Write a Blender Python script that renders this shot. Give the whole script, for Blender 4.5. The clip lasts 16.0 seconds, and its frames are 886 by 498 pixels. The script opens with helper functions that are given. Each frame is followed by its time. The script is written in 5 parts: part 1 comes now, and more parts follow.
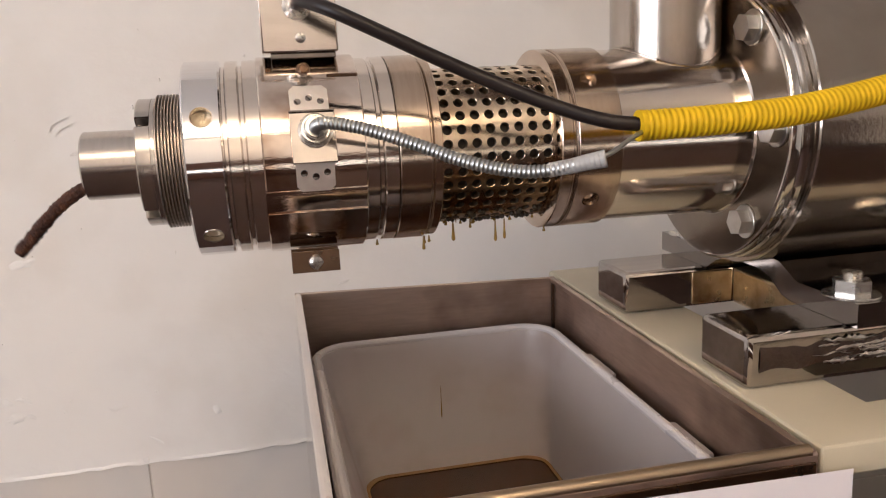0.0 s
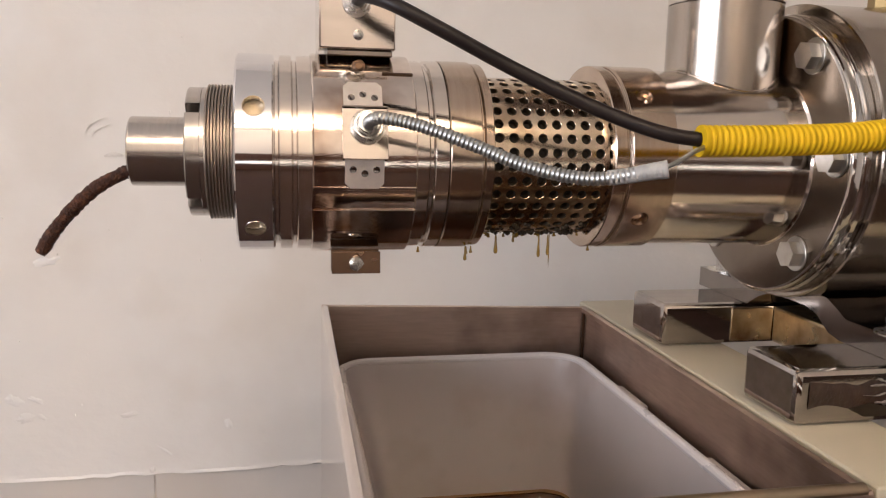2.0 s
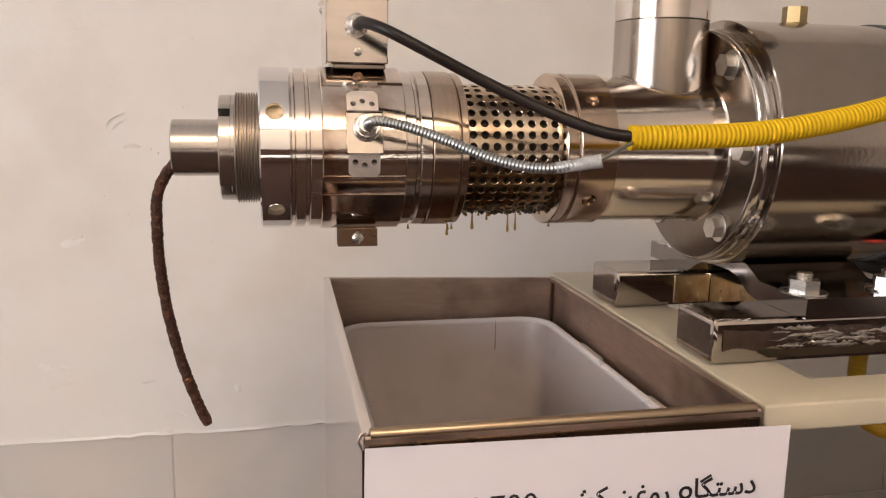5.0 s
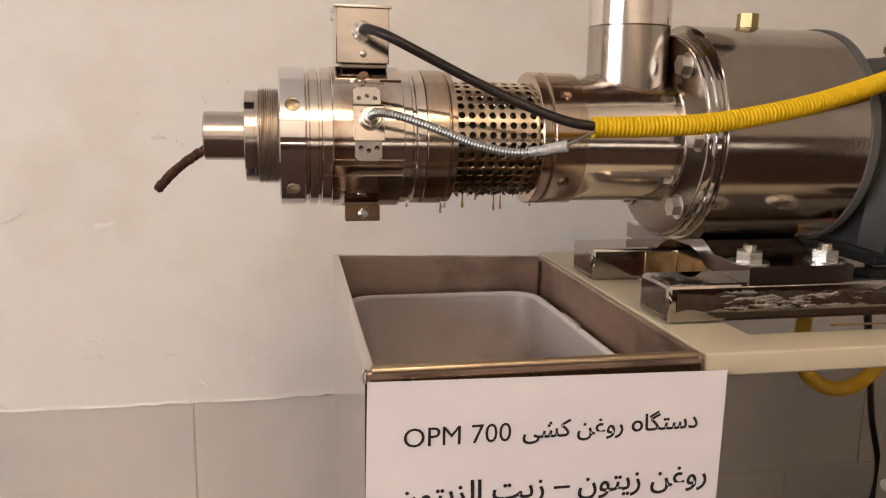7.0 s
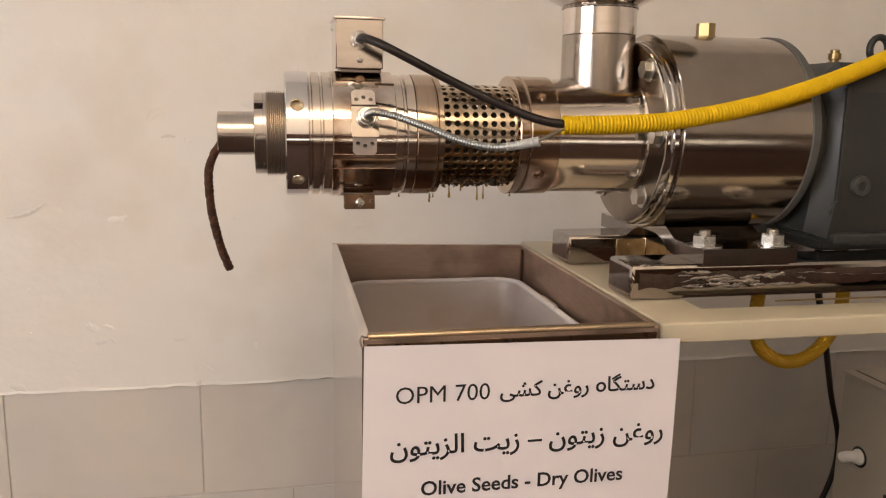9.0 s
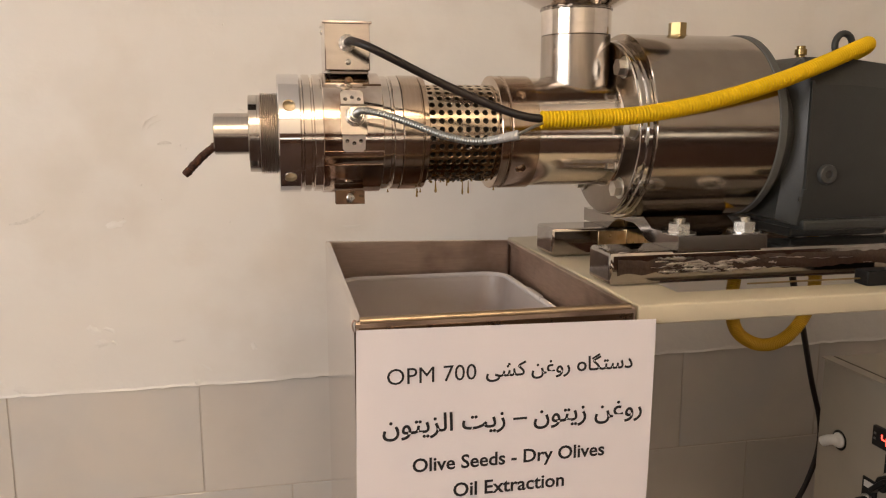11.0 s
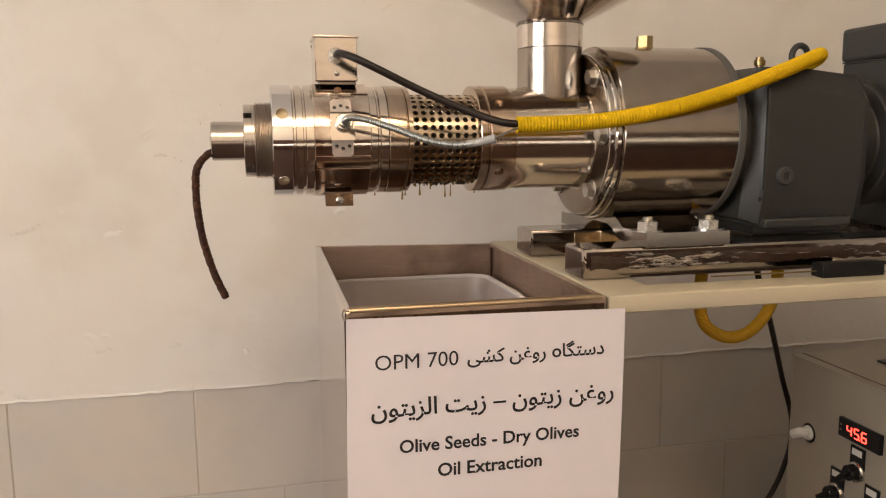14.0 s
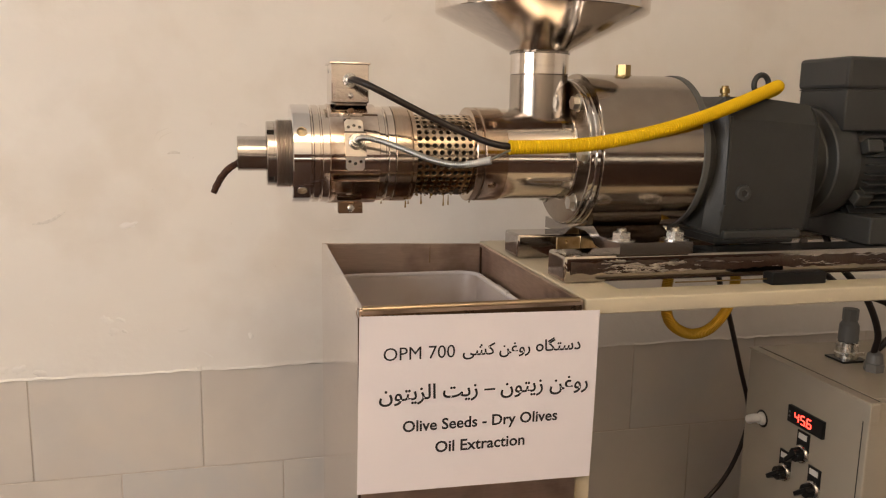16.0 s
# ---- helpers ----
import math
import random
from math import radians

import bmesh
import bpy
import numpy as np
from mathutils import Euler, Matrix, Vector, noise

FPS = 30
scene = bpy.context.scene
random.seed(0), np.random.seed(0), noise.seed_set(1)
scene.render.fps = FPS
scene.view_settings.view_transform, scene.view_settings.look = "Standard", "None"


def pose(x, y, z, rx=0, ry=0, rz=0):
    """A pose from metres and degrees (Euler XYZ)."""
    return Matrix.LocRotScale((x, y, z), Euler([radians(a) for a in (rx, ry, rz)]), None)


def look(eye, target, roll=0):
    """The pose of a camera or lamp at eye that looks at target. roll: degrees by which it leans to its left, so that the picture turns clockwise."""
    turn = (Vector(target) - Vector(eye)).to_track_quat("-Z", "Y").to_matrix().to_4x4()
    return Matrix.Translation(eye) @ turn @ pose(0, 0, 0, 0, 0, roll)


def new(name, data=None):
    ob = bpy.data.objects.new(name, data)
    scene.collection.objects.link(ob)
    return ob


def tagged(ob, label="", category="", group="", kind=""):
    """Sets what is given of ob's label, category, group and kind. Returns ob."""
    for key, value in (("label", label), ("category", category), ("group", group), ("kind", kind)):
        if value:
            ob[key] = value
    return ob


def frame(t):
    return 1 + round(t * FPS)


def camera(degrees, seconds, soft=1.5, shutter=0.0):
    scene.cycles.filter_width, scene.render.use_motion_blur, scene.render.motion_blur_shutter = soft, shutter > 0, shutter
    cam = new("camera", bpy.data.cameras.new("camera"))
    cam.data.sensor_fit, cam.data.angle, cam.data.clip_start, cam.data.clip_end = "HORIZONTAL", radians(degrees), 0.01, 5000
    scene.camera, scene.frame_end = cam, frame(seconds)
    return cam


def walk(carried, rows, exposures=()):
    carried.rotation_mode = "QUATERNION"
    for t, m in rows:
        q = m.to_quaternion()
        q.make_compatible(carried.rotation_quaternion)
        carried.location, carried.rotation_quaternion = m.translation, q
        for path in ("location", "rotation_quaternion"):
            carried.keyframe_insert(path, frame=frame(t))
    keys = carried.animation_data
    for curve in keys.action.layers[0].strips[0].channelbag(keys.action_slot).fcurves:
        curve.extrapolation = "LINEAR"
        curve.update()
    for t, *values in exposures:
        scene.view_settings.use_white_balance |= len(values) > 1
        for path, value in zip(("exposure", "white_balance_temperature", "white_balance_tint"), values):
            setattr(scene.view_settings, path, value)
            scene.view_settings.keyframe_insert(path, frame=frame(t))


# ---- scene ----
cam = camera(58.0, 16.0, soft=1.15, shutter=0.3)
PATH = [
    (0, (-0.012, -0.362, 1.014), (0.398, 1.55, 0.594), -2.4),
    (0.5, (-0.025, -0.36, 0.998), (0.416, 1.554, 0.618), -2.3),
    (1, (-0.031, -0.353, 0.995), (0.415, 1.562, 0.627), -2.1),
    (1.5, (-0.031, -0.346, 0.986), (0.397, 1.575, 0.63), -1.4),
    (2, (-0.031, -0.349, 0.99), (0.355, 1.588, 0.672), 1.3),
    (2.5, (-0.025, -0.363, 1.0), (0.334, 1.578, 0.676), 1.5),
    (3, (-0.023, -0.382, 1.002), (0.335, 1.553, 0.644), 1.1),
    (3.5, (-0.034, -0.404, 1.009), (0.359, 1.522, 0.638), 0.9),
    (4, (-0.051, -0.422, 1.007), (0.377, 1.498, 0.645), 0.9),
    (6.5, (-0.052, -0.551, 1.003), (0.33, 1.379, 0.645), 1.0),
    (7, (-0.059, -0.575, 1.002), (0.331, 1.352, 0.636), 1.0),
    (7.5, (-0.064, -0.593, 0.996), (0.34, 1.328, 0.613), 1.1),
    (8, (-0.061, -0.622, 1.0), (0.338, 1.302, 0.627), 1.0),
    (8.5, (-0.066, -0.655, 1.007), (0.323, 1.273, 0.64), 1.2),
    (9, (-0.07, -0.667, 1.002), (0.332, 1.258, 0.639), 1.0),
    (11.5, (-0.071, -0.725, 0.987), (0.344, 1.203, 0.655), -0.1),
    (12, (-0.072, -0.736, 0.983), (0.348, 1.192, 0.657), -0.1),
    (12.5, (-0.071, -0.741, 0.979), (0.354, 1.188, 0.662), -0.2),
    (13, (-0.073, -0.749, 0.979), (0.37, 1.178, 0.676), -0.2),
    (13.5, (-0.077, -0.757, 0.974), (0.366, 1.171, 0.679), -0.3),
    (14, (-0.078, -0.774, 0.974), (0.365, 1.155, 0.685), -0.4),
    (14.5, (-0.077, -0.812, 0.983), (0.35, 1.121, 0.701), -0.3),
    (15, (-0.087, -0.846, 0.997), (0.357, 1.082, 0.708), -0.1),
    (15.5, (-0.113, -0.863, 1.005), (0.357, 1.054, 0.685), 0.4),
    (16, (-0.129, -0.883, 1.025), (0.362, 1.025, 0.685), 1.0),
]
walk(cam, [(t, look(eye, target, roll)) for t, eye, target, roll in PATH], exposures=[(0.0, -0.05, 5500, 9), (4.0, -0.05, 5600, 9), (7.0, -0.15, 5900, 8.5), (12.5, -0.18, 6200, 7), (16.0, -0.18, 6250, 7)])

# ---- world and light ----
world = bpy.data.worlds.new("world")
scene.world = world
world.use_nodes = True
world.node_tree.nodes["Background"].inputs["Color"].default_value = (1.0, 0.93, 0.85, 1)
world.node_tree.nodes["Background"].inputs["Strength"].default_value = 0.15


LAMP_X, LAMP_Y = 0.0, -2.0     # an unseen hanging lamp, added to light the room


def area_lamp(name, size_x, size_y, watts, colour, eye, target):
    lamp = bpy.data.lights.new(name, "AREA")
    lamp.shape, lamp.size, lamp.size_y, lamp.energy, lamp.color = "RECTANGLE", size_x, size_y, watts, colour
    ob = new(name, lamp)
    ob.matrix_world = look(eye, target)
    return ob


area_lamp("window_daylight", 1.9, 1.2, 70, (1.0, 0.90, 0.84), (-2.47, -1.35, 1.45), (0.2, -0.3, 1.2))
# lights of the unseen lamp; the upward one is added to brighten the ceiling
area_lamp("added_room_light", 1.2, 0.25, 9, (1.0, 0.70, 0.43), (LAMP_X, LAMP_Y, 2.33), (LAMP_X, LAMP_Y, 0))
area_lamp("added_room_light", 1.2, 0.25, 58, (1.0, 0.72, 0.46), (LAMP_X, LAMP_Y, 2.40), (LAMP_X, LAMP_Y, 4))
# strip light added behind the view, for a glint along the metal
area_lamp("added_strip_light", 3.2, 0.13, 3.2, (1.0, 0.82, 0.62), (1.0, -3.09, 0.505), (1.0, 1.0, 0.6))

AX_Y, AX_Z = 0.21, 0.9655     # the press's axis runs along x
LIFT = 0.005                  # the flange and housing sit a little higher
WALL_Y = 0.767
TABLE_Z = 0.800

# ---- materials ----


def material(name, colour, rough=0.5, metal=0.0, second=None, scale=30.0, amount=0.5, bump=0.0, bump_scale=200.0,
             rough_var=0.1, stretch=(1, 1, 1), big=None, big_scale=4.0, coat=0.0, transmission=0.0, ior=1.45, per_object=0.0,
             emission=None, strength=0.0, subsurface=0.0):
    mat = bpy.data.materials.new(name)
    mat.use_nodes = True
    nt = mat.node_tree
    n, l = nt.nodes, nt.links
    bsdf = n["Principled BSDF"]
    bsdf.inputs["Metallic"].default_value = metal
    bsdf.inputs["Coat Weight"].default_value = coat
    bsdf.inputs["Transmission Weight"].default_value = transmission
    bsdf.inputs["IOR"].default_value = ior
    if subsurface:
        bsdf.inputs["Subsurface Weight"].default_value = subsurface
        bsdf.inputs["Subsurface Radius"].default_value = (0.01, 0.01, 0.01)
    if emission:
        bsdf.inputs["Emission Color"].default_value = (*emission, 1)
        bsdf.inputs["Emission Strength"].default_value = strength
    coords = n.new("ShaderNodeTexCoord")
    mapping = n.new("ShaderNodeMapping")
    mapping.inputs["Scale"].default_value = stretch
    if per_object:
        # each piece shows another stretch of the pattern
        who = n.new("ShaderNodeObjectInfo")
        far = n.new("ShaderNodeVectorMath")
        far.operation = "MULTIPLY_ADD"
        far.inputs[1].default_value = (7.0, 3.0, 5.0)
        l.new(who.outputs["Random"], far.inputs[0])
        l.new(coords.outputs["Object"], far.inputs[2])
        l.new(far.outputs["Vector"], mapping.inputs["Vector"])
    else:
        l.new(coords.outputs["Object"], mapping.inputs["Vector"])
    fine = n.new("ShaderNodeTexNoise")
    fine.inputs["Scale"].default_value, fine.inputs["Detail"].default_value = scale, 6
    l.new(mapping.outputs["Vector"], fine.inputs["Vector"])
    ramp = n.new("ShaderNodeMapRange")
    ramp.inputs["From Min"].default_value, ramp.inputs["From Max"].default_value = 0.5 - 0.25, 0.5 + 0.25
    l.new(fine.outputs["Fac"], ramp.inputs["Value"])
    mix = n.new("ShaderNodeMix")
    mix.data_type = "RGBA"
    second = second or tuple(c * 0.8 for c in colour)
    mix.inputs["A"].default_value, mix.inputs["B"].default_value = (*colour, 1), (*second, 1)
    scaled = n.new("ShaderNodeMath")
    scaled.operation = "MULTIPLY"
    scaled.inputs[1].default_value = amount
    l.new(ramp.outputs["Result"], scaled.inputs[0])
    l.new(scaled.outputs[0], mix.inputs["Factor"])
    out = mix.outputs["Result"]
    if big:
        stain = n.new("ShaderNodeTexNoise")
        stain.inputs["Scale"].default_value, stain.inputs["Detail"].default_value = big_scale, 4
        l.new(far.outputs["Vector"] if per_object else coords.outputs["Object"], stain.inputs["Vector"])
        sr = n.new("ShaderNodeMapRange")
        sr.inputs["From Min"].default_value, sr.inputs["From Max"].default_value = 0.5, 0.72
        l.new(stain.outputs["Fac"], sr.inputs["Value"])
        mix2 = n.new("ShaderNodeMix")
        mix2.data_type = "RGBA"
        mix2.inputs["B"].default_value = (*big, 1)
        l.new(sr.outputs["Result"], mix2.inputs["Factor"])
        l.new(out, mix2.inputs["A"])
        out = mix2.outputs["Result"]
    if per_object:
        info = n.new("ShaderNodeObjectInfo")
        hsv = n.new("ShaderNodeHueSaturation")
        vr = n.new("ShaderNodeMapRange")
        vr.inputs["To Min"].default_value, vr.inputs["To Max"].default_value = 1 - per_object, 1 + per_object
        l.new(info.outputs["Random"], vr.inputs["Value"])
        l.new(vr.outputs["Result"], hsv.inputs["Value"])
        l.new(out, hsv.inputs["Color"])
        out = hsv.outputs["Color"]
    l.new(out, bsdf.inputs["Base Color"])
    rr = n.new("ShaderNodeMapRange")
    rr.inputs["To Min"].default_value, rr.inputs["To Max"].default_value = max(0.02, rough - rough_var * rough), min(1, rough + rough_var * rough)
    l.new(fine.outputs["Fac"], rr.inputs["Value"])
    l.new(rr.outputs["Result"], bsdf.inputs["Roughness"])
    if bump:
        grain = n.new("ShaderNodeTexNoise")
        grain.inputs["Scale"].default_value, grain.inputs["Detail"].default_value = bump_scale, 4
        l.new(mapping.outputs["Vector"], grain.inputs["Vector"])
        bm_node = n.new("ShaderNodeBump")
        bm_node.inputs["Strength"].default_value, bm_node.inputs["Distance"].default_value = bump, 0.002
        l.new(grain.outputs["Fac"], bm_node.inputs["Height"])
        l.new(bm_node.outputs["Normal"], bsdf.inputs["Normal"])
    return mat


NECKSTEEL = material("brushed_neck_steel", (0.45, 0.40, 0.35), 0.19, 1.0, (0.35, 0.30, 0.25), 30, 0.6, 0.04, 250, 0.5, (4, 4, 0.6))
THREAD = material("dark_oiled_thread_steel", (0.52, 0.455, 0.40), 0.40, 1.0, (0.46, 0.395, 0.34), 60, 0.6)
# satin finish; the colour is also darkened against the window's reflection
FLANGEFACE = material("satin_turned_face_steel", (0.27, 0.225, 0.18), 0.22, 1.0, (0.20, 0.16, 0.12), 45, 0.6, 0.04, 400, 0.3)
HEXSTEEL = material("dull_plated_bolt_steel", (0.60, 0.575, 0.53), 0.33, 1.0, (0.44, 0.41, 0.36), 160, 0.6, 0.06, 600)
SHRINK = material("grey_shrink_sleeve", (0.40, 0.395, 0.385), 0.34, 0.0, (0.30, 0.295, 0.285), 150, 0.6, 0.15, 500)
RECESS = material("brass_toned_recess", (0.62, 0.52, 0.36), 0.45, 0.8, (0.46, 0.36, 0.22), 260, 0.8, 0.25, 700)
FLANGE = material("turned_flange_steel", (0.70, 0.67, 0.64), 0.09, 1.0, (0.54, 0.50, 0.46), 40, 0.6, 0.03, 300, 0.4)
SATIN = material("satin_housing_steel", (0.49, 0.44, 0.385), 0.13, 1.0, (0.38, 0.325, 0.265), 35, 0.5, 0.03, 300, 0.4)
STEEL = material("polished_steel", (0.79, 0.73, 0.67), 0.11, 1.0, (0.60, 0.54, 0.485), 25, 0.5, 0.02, 300, 0.35, (1, 6, 6))
TURNED = material("turned_steel", (0.58, 0.54, 0.50), 0.20, 1.0, (0.48, 0.44, 0.40), 60, 0.6, 0.04, 500, 0.3, (8, 1, 1))
CHROME = material("chrome", (0.80, 0.79, 0.80), 0.06, 1.0, (0.70, 0.69, 0.69), 20, 0.4, 0.01, 200, 0.4)
BRONZED = material("heat_tinted_steel", (0.57, 0.47, 0.38), 0.15, 1.0, (0.43, 0.335, 0.255), 40, 0.6, 0.03, 500, 0.3, (8, 1, 1))
BURNT = material("oil_stained_band_steel", (0.80, 0.735, 0.68), 0.09, 1.0, (0.64, 0.55, 0.46), 30, 0.5, 0.03, 200, 0.4, (1, 3, 3), (0.27, 0.155, 0.09), 17)
CAGESTEEL = material("oily_strainer_steel", (0.76, 0.66, 0.53), 0.17, 1.0, (0.46, 0.36, 0.25), 45, 0.7, 0.03, 300, 0.4, (1, 1, 1), (0.22, 0.145, 0.08), 24)
# oil-brown steel, also the dark tone for shade on the collecting box
BROWNED = material("oil_brown_and_shade_steel", (0.16, 0.105, 0.07), 0.28, 1.0, (0.12, 0.075, 0.045), 60, 0.7, 0.05, 300)
SIDESTEEL = material("polished_sheet_steel", (0.82, 0.765, 0.735), 0.10, 1.0, (0.70, 0.645, 0.61), 20, 0.5, 0.03, 200, 0.3, (1, 1, 5))
BRUSHED = material("brushed_tray_steel", (0.64, 0.515, 0.435), 0.40, 1.0, (0.50, 0.39, 0.32), 40, 0.7, 0.05, 400, 0.3, (1, 1, 9), (0.31, 0.235, 0.19), 11)
DARKCHROME = material("dark_polished_steel", (0.32, 0.29, 0.265), 0.13, 1.0, (0.22, 0.195, 0.18), 18, 0.6)
RAILCHROME = material("chromed_rail", (0.46, 0.425, 0.395), 0.07, 1.0, (0.27, 0.24, 0.22), 30, 0.6, 0.02, 60, 0.5, (1, 4, 4))
WELD = material("heat_tinted_weld", (0.85, 0.71, 0.46), 0.30, 1.0, (0.34, 0.21, 0.10), 55, 1.0, 0.06, 200, 0.3)
FOIL = material("crumpled_silver_film", (0.80, 0.77, 0.73), 0.3, 1.0, (0.22, 0.18, 0.15), 130, 0.95, 0.25, 180)
ZINC = material("zinc_plated_bolt", (0.76, 0.74, 0.70), 0.27, 1.0, (0.5, 0.48, 0.44), 120, 0.5, 0.05, 600)
TABSTEEL = material("matt_tab_steel", (0.82, 0.77, 0.73), 0.42, 1.0, (0.66, 0.60, 0.55), 140, 0.6, 0.06, 500)
DULLYELLOW = material("dull_yellow_plastic", (0.46, 0.27, 0.006), 0.5, 0.0, (0.38, 0.215, 0.005), 60, 0.5, 0.03)
RESIDUE = material("dark_glue_residue", (0.022, 0.012, 0.008), 0.3, 0.0, (0.05, 0.028, 0.018), 140, 0.8, 0.5, 260)
PALEPLASTER = material("pale_plaster_patch", (0.797, 0.771, 0.722), 0.55, 0.0, (0.778, 0.748, 0.698), 60, 0.9, 0.3, 90)
GREYPLASTER = material("smudged_plaster", (0.735, 0.702, 0.650), 0.6, 0.0, (0.772, 0.740, 0.690), 45, 0.9, 0.3, 90)
SMUDGE = material("grey_smudge", (0.585, 0.55, 0.495), 0.6, 0.0, (0.755, 0.722, 0.670), 140, 0.9, 0.2, 80)
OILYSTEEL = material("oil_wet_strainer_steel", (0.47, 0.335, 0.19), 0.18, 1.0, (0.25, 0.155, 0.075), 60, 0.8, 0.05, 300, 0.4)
BRASS = material("yellow_brass", (0.38, 0.285, 0.135), 0.33, 1.0, (0.28, 0.20, 0.09), 90, 0.5)
FLEX = material("galvanised_flex_steel", (0.44, 0.44, 0.42), 0.40, 1.0, (0.32, 0.32, 0.31), 90, 0.5)
GOLDEDGE = material("golden_steel_edge", (0.52, 0.42, 0.30), 0.3, 1.0, (0.36, 0.27, 0.18), 60, 0.7, 0.04, 300, 0.2, (0.3, 3, 3))
DARKHOLE = material("dark_socket", (0.03, 0.028, 0.026), 0.5, 0.0)
CORE = material("oily_cake_and_hole_shade", (0.022, 0.014, 0.007), 0.5, 0.0, (0.05, 0.033, 0.012), 300, 0.7, 0.4, 500)
GREYPAINT = material("grey_gearbox_paint", (0.030, 0.031, 0.029), 0.38, 0.0, (0.024, 0.025, 0.024), 60, 0.5, 0.12, 350, 0.2, big=(0.036, 0.036, 0.035), big_scale=9)
PLUGGREY = material("worn_plug_paint", (0.040, 0.040, 0.038), 0.4, 0.0, (0.060, 0.058, 0.054), 300, 0.6)
GREYRING = material("grey_gasket", (0.085, 0.085, 0.08), 0.5, 0.0)
YELLOW = material("yellow_corrugated_plastic", (0.66, 0.425, 0.002), 0.55, 0.0, (0.60, 0.375, 0.002), 60, 0.5, 0.03, ior=1.25)
BLACK = material("black_rubber_cable", (0.014, 0.009, 0.008), 0.42, 0.0, (0.022, 0.015, 0.012), 80, 0.5, 0.05, ior=1.36)
CREAM = material("cream_powder_coat", (0.50, 0.445, 0.325), 0.42, 0.0, (0.445, 0.39, 0.28), 14, 0.5, 0.05, 500, 0.2)
WHITEBOX = material("off_white_powder_coat", (0.34, 0.305, 0.245), 0.4, 0.0, (0.30, 0.265, 0.21), 18, 0.5, 0.08, 700)
PLASTER = material("painted_plaster", (0.785, 0.757, 0.708), 0.5, 0.0, (0.755, 0.718, 0.662), 6.0, 0.9, 0.45, 34, 0.2, (1, 1, 1.4), (0.708, 0.664, 0.600), 6)
SCUFF = material("scuffed_plaster", (0.755, 0.722, 0.670), 0.6, 0.0, (0.700, 0.660, 0.600), 90, 0.9, 0.2, 80)
PLAIN = material("room_wall_paint", (0.88, 0.85, 0.80), 0.6, 0.0, (0.85, 0.82, 0.77), 3)


def marble(name):
    """Pale wall tile; some tiles are plain, others clouded with blue-grey."""
    mat = bpy.data.materials.new(name)
    mat.use_nodes = True
    n, l = mat.node_tree.nodes, mat.node_tree.links
    bsdf = n["Principled BSDF"]
    coords, who, shift = n.new("ShaderNodeTexCoord"), n.new("ShaderNodeObjectInfo"), n.new("ShaderNodeVectorMath")
    shift.operation = "MULTIPLY_ADD"
    shift.inputs[1].default_value = (17.0, 5.0, 9.0)
    l.new(who.outputs["Random"], shift.inputs[0])
    l.new(coords.outputs["Object"], shift.inputs[2])

    def cloud(scale, detail, low, high, top, distortion=0.0):
        tex, ramp = n.new("ShaderNodeTexNoise"), n.new("ShaderNodeMapRange")
        tex.inputs["Scale"].default_value, tex.inputs["Detail"].default_value, tex.inputs["Distortion"].default_value = scale, detail, distortion
        l.new(shift.outputs["Vector"], tex.inputs["Vector"])
        l.new(tex.outputs["Fac"], ramp.inputs["Value"])
        ramp.inputs["From Min"].default_value, ramp.inputs["From Max"].default_value, ramp.inputs["To Max"].default_value = low, high, top
        return ramp.outputs["Result"]

    def blend(under, factor, colour):
        mix = n.new("ShaderNodeMix")
        mix.data_type = "RGBA"
        l.new(factor, mix.inputs["Factor"])
        l.new(under, mix.inputs["A"])
        mix.inputs["B"].default_value = (*colour, 1)
        return mix.outputs["Result"]
    base = n.new("ShaderNodeRGB")
    base.outputs[0].default_value = (0.62, 0.575, 0.515, 1)
    often, amount = n.new("ShaderNodeMapRange"), n.new("ShaderNodeMath")
    often.inputs["From Min"].default_value, often.inputs["From Max"].default_value = 0.45, 0.95
    l.new(who.outputs["Random"], often.inputs["Value"])
    amount.operation = "MULTIPLY"
    l.new(cloud(7, 4, 0.40, 0.66, 0.9, 0.3), amount.inputs[0])
    l.new(often.outputs["Result"], amount.inputs[1])
    out = blend(base.outputs[0], cloud(5, 3, 0.45, 0.7, 0.6), (0.56, 0.515, 0.46))
    out = blend(out, amount.outputs[0], (0.52, 0.525, 0.525))
    out = blend(out, cloud(8, 5, 0.52, 0.80, 0.30, 0.3), (0.45, 0.44, 0.43))
    l.new(out, bsdf.inputs["Base Color"])
    bsdf.inputs["Roughness"].default_value = 0.24
    return mat


TILE = marble("marbled_wall_tile")
GROUT = material("grey_grout", (0.56, 0.50, 0.43), 0.8, 0.0, (0.40, 0.355, 0.30), 50, 0.6, 0.3)
DARKWOOD = material("dark_stained_wood", (0.115, 0.052, 0.030), 0.45, 0.0, (0.075, 0.033, 0.019), 12, 0.7, 0.1, 80, 0.2, (1, 1, 0.15))
FLOOR = material("brown_stone_floor", (0.032, 0.013, 0.007), 0.75, 0.0, (0.046, 0.019, 0.011), 5, 0.7, 0.05, 90)
TUB = material("milky_plastic", (0.58, 0.525, 0.505), 0.34, 0.0, (0.50, 0.44, 0.415), 9, 0.4, 0.03, 200, 0.2, (1, 1, 1), (0.37, 0.28, 0.225), 6, transmission=0.2)
TUBRIM = material("thick_milky_plastic", (0.70, 0.655, 0.645), 0.28, 0.0, (0.64, 0.59, 0.575), 12, 0.4, 0.02, 200, transmission=0.1)
OIL = material("brown_olive_oil", (0.060, 0.021, 0.006), 0.16, 0.0, (0.042, 0.014, 0.004), 14, 0.5)
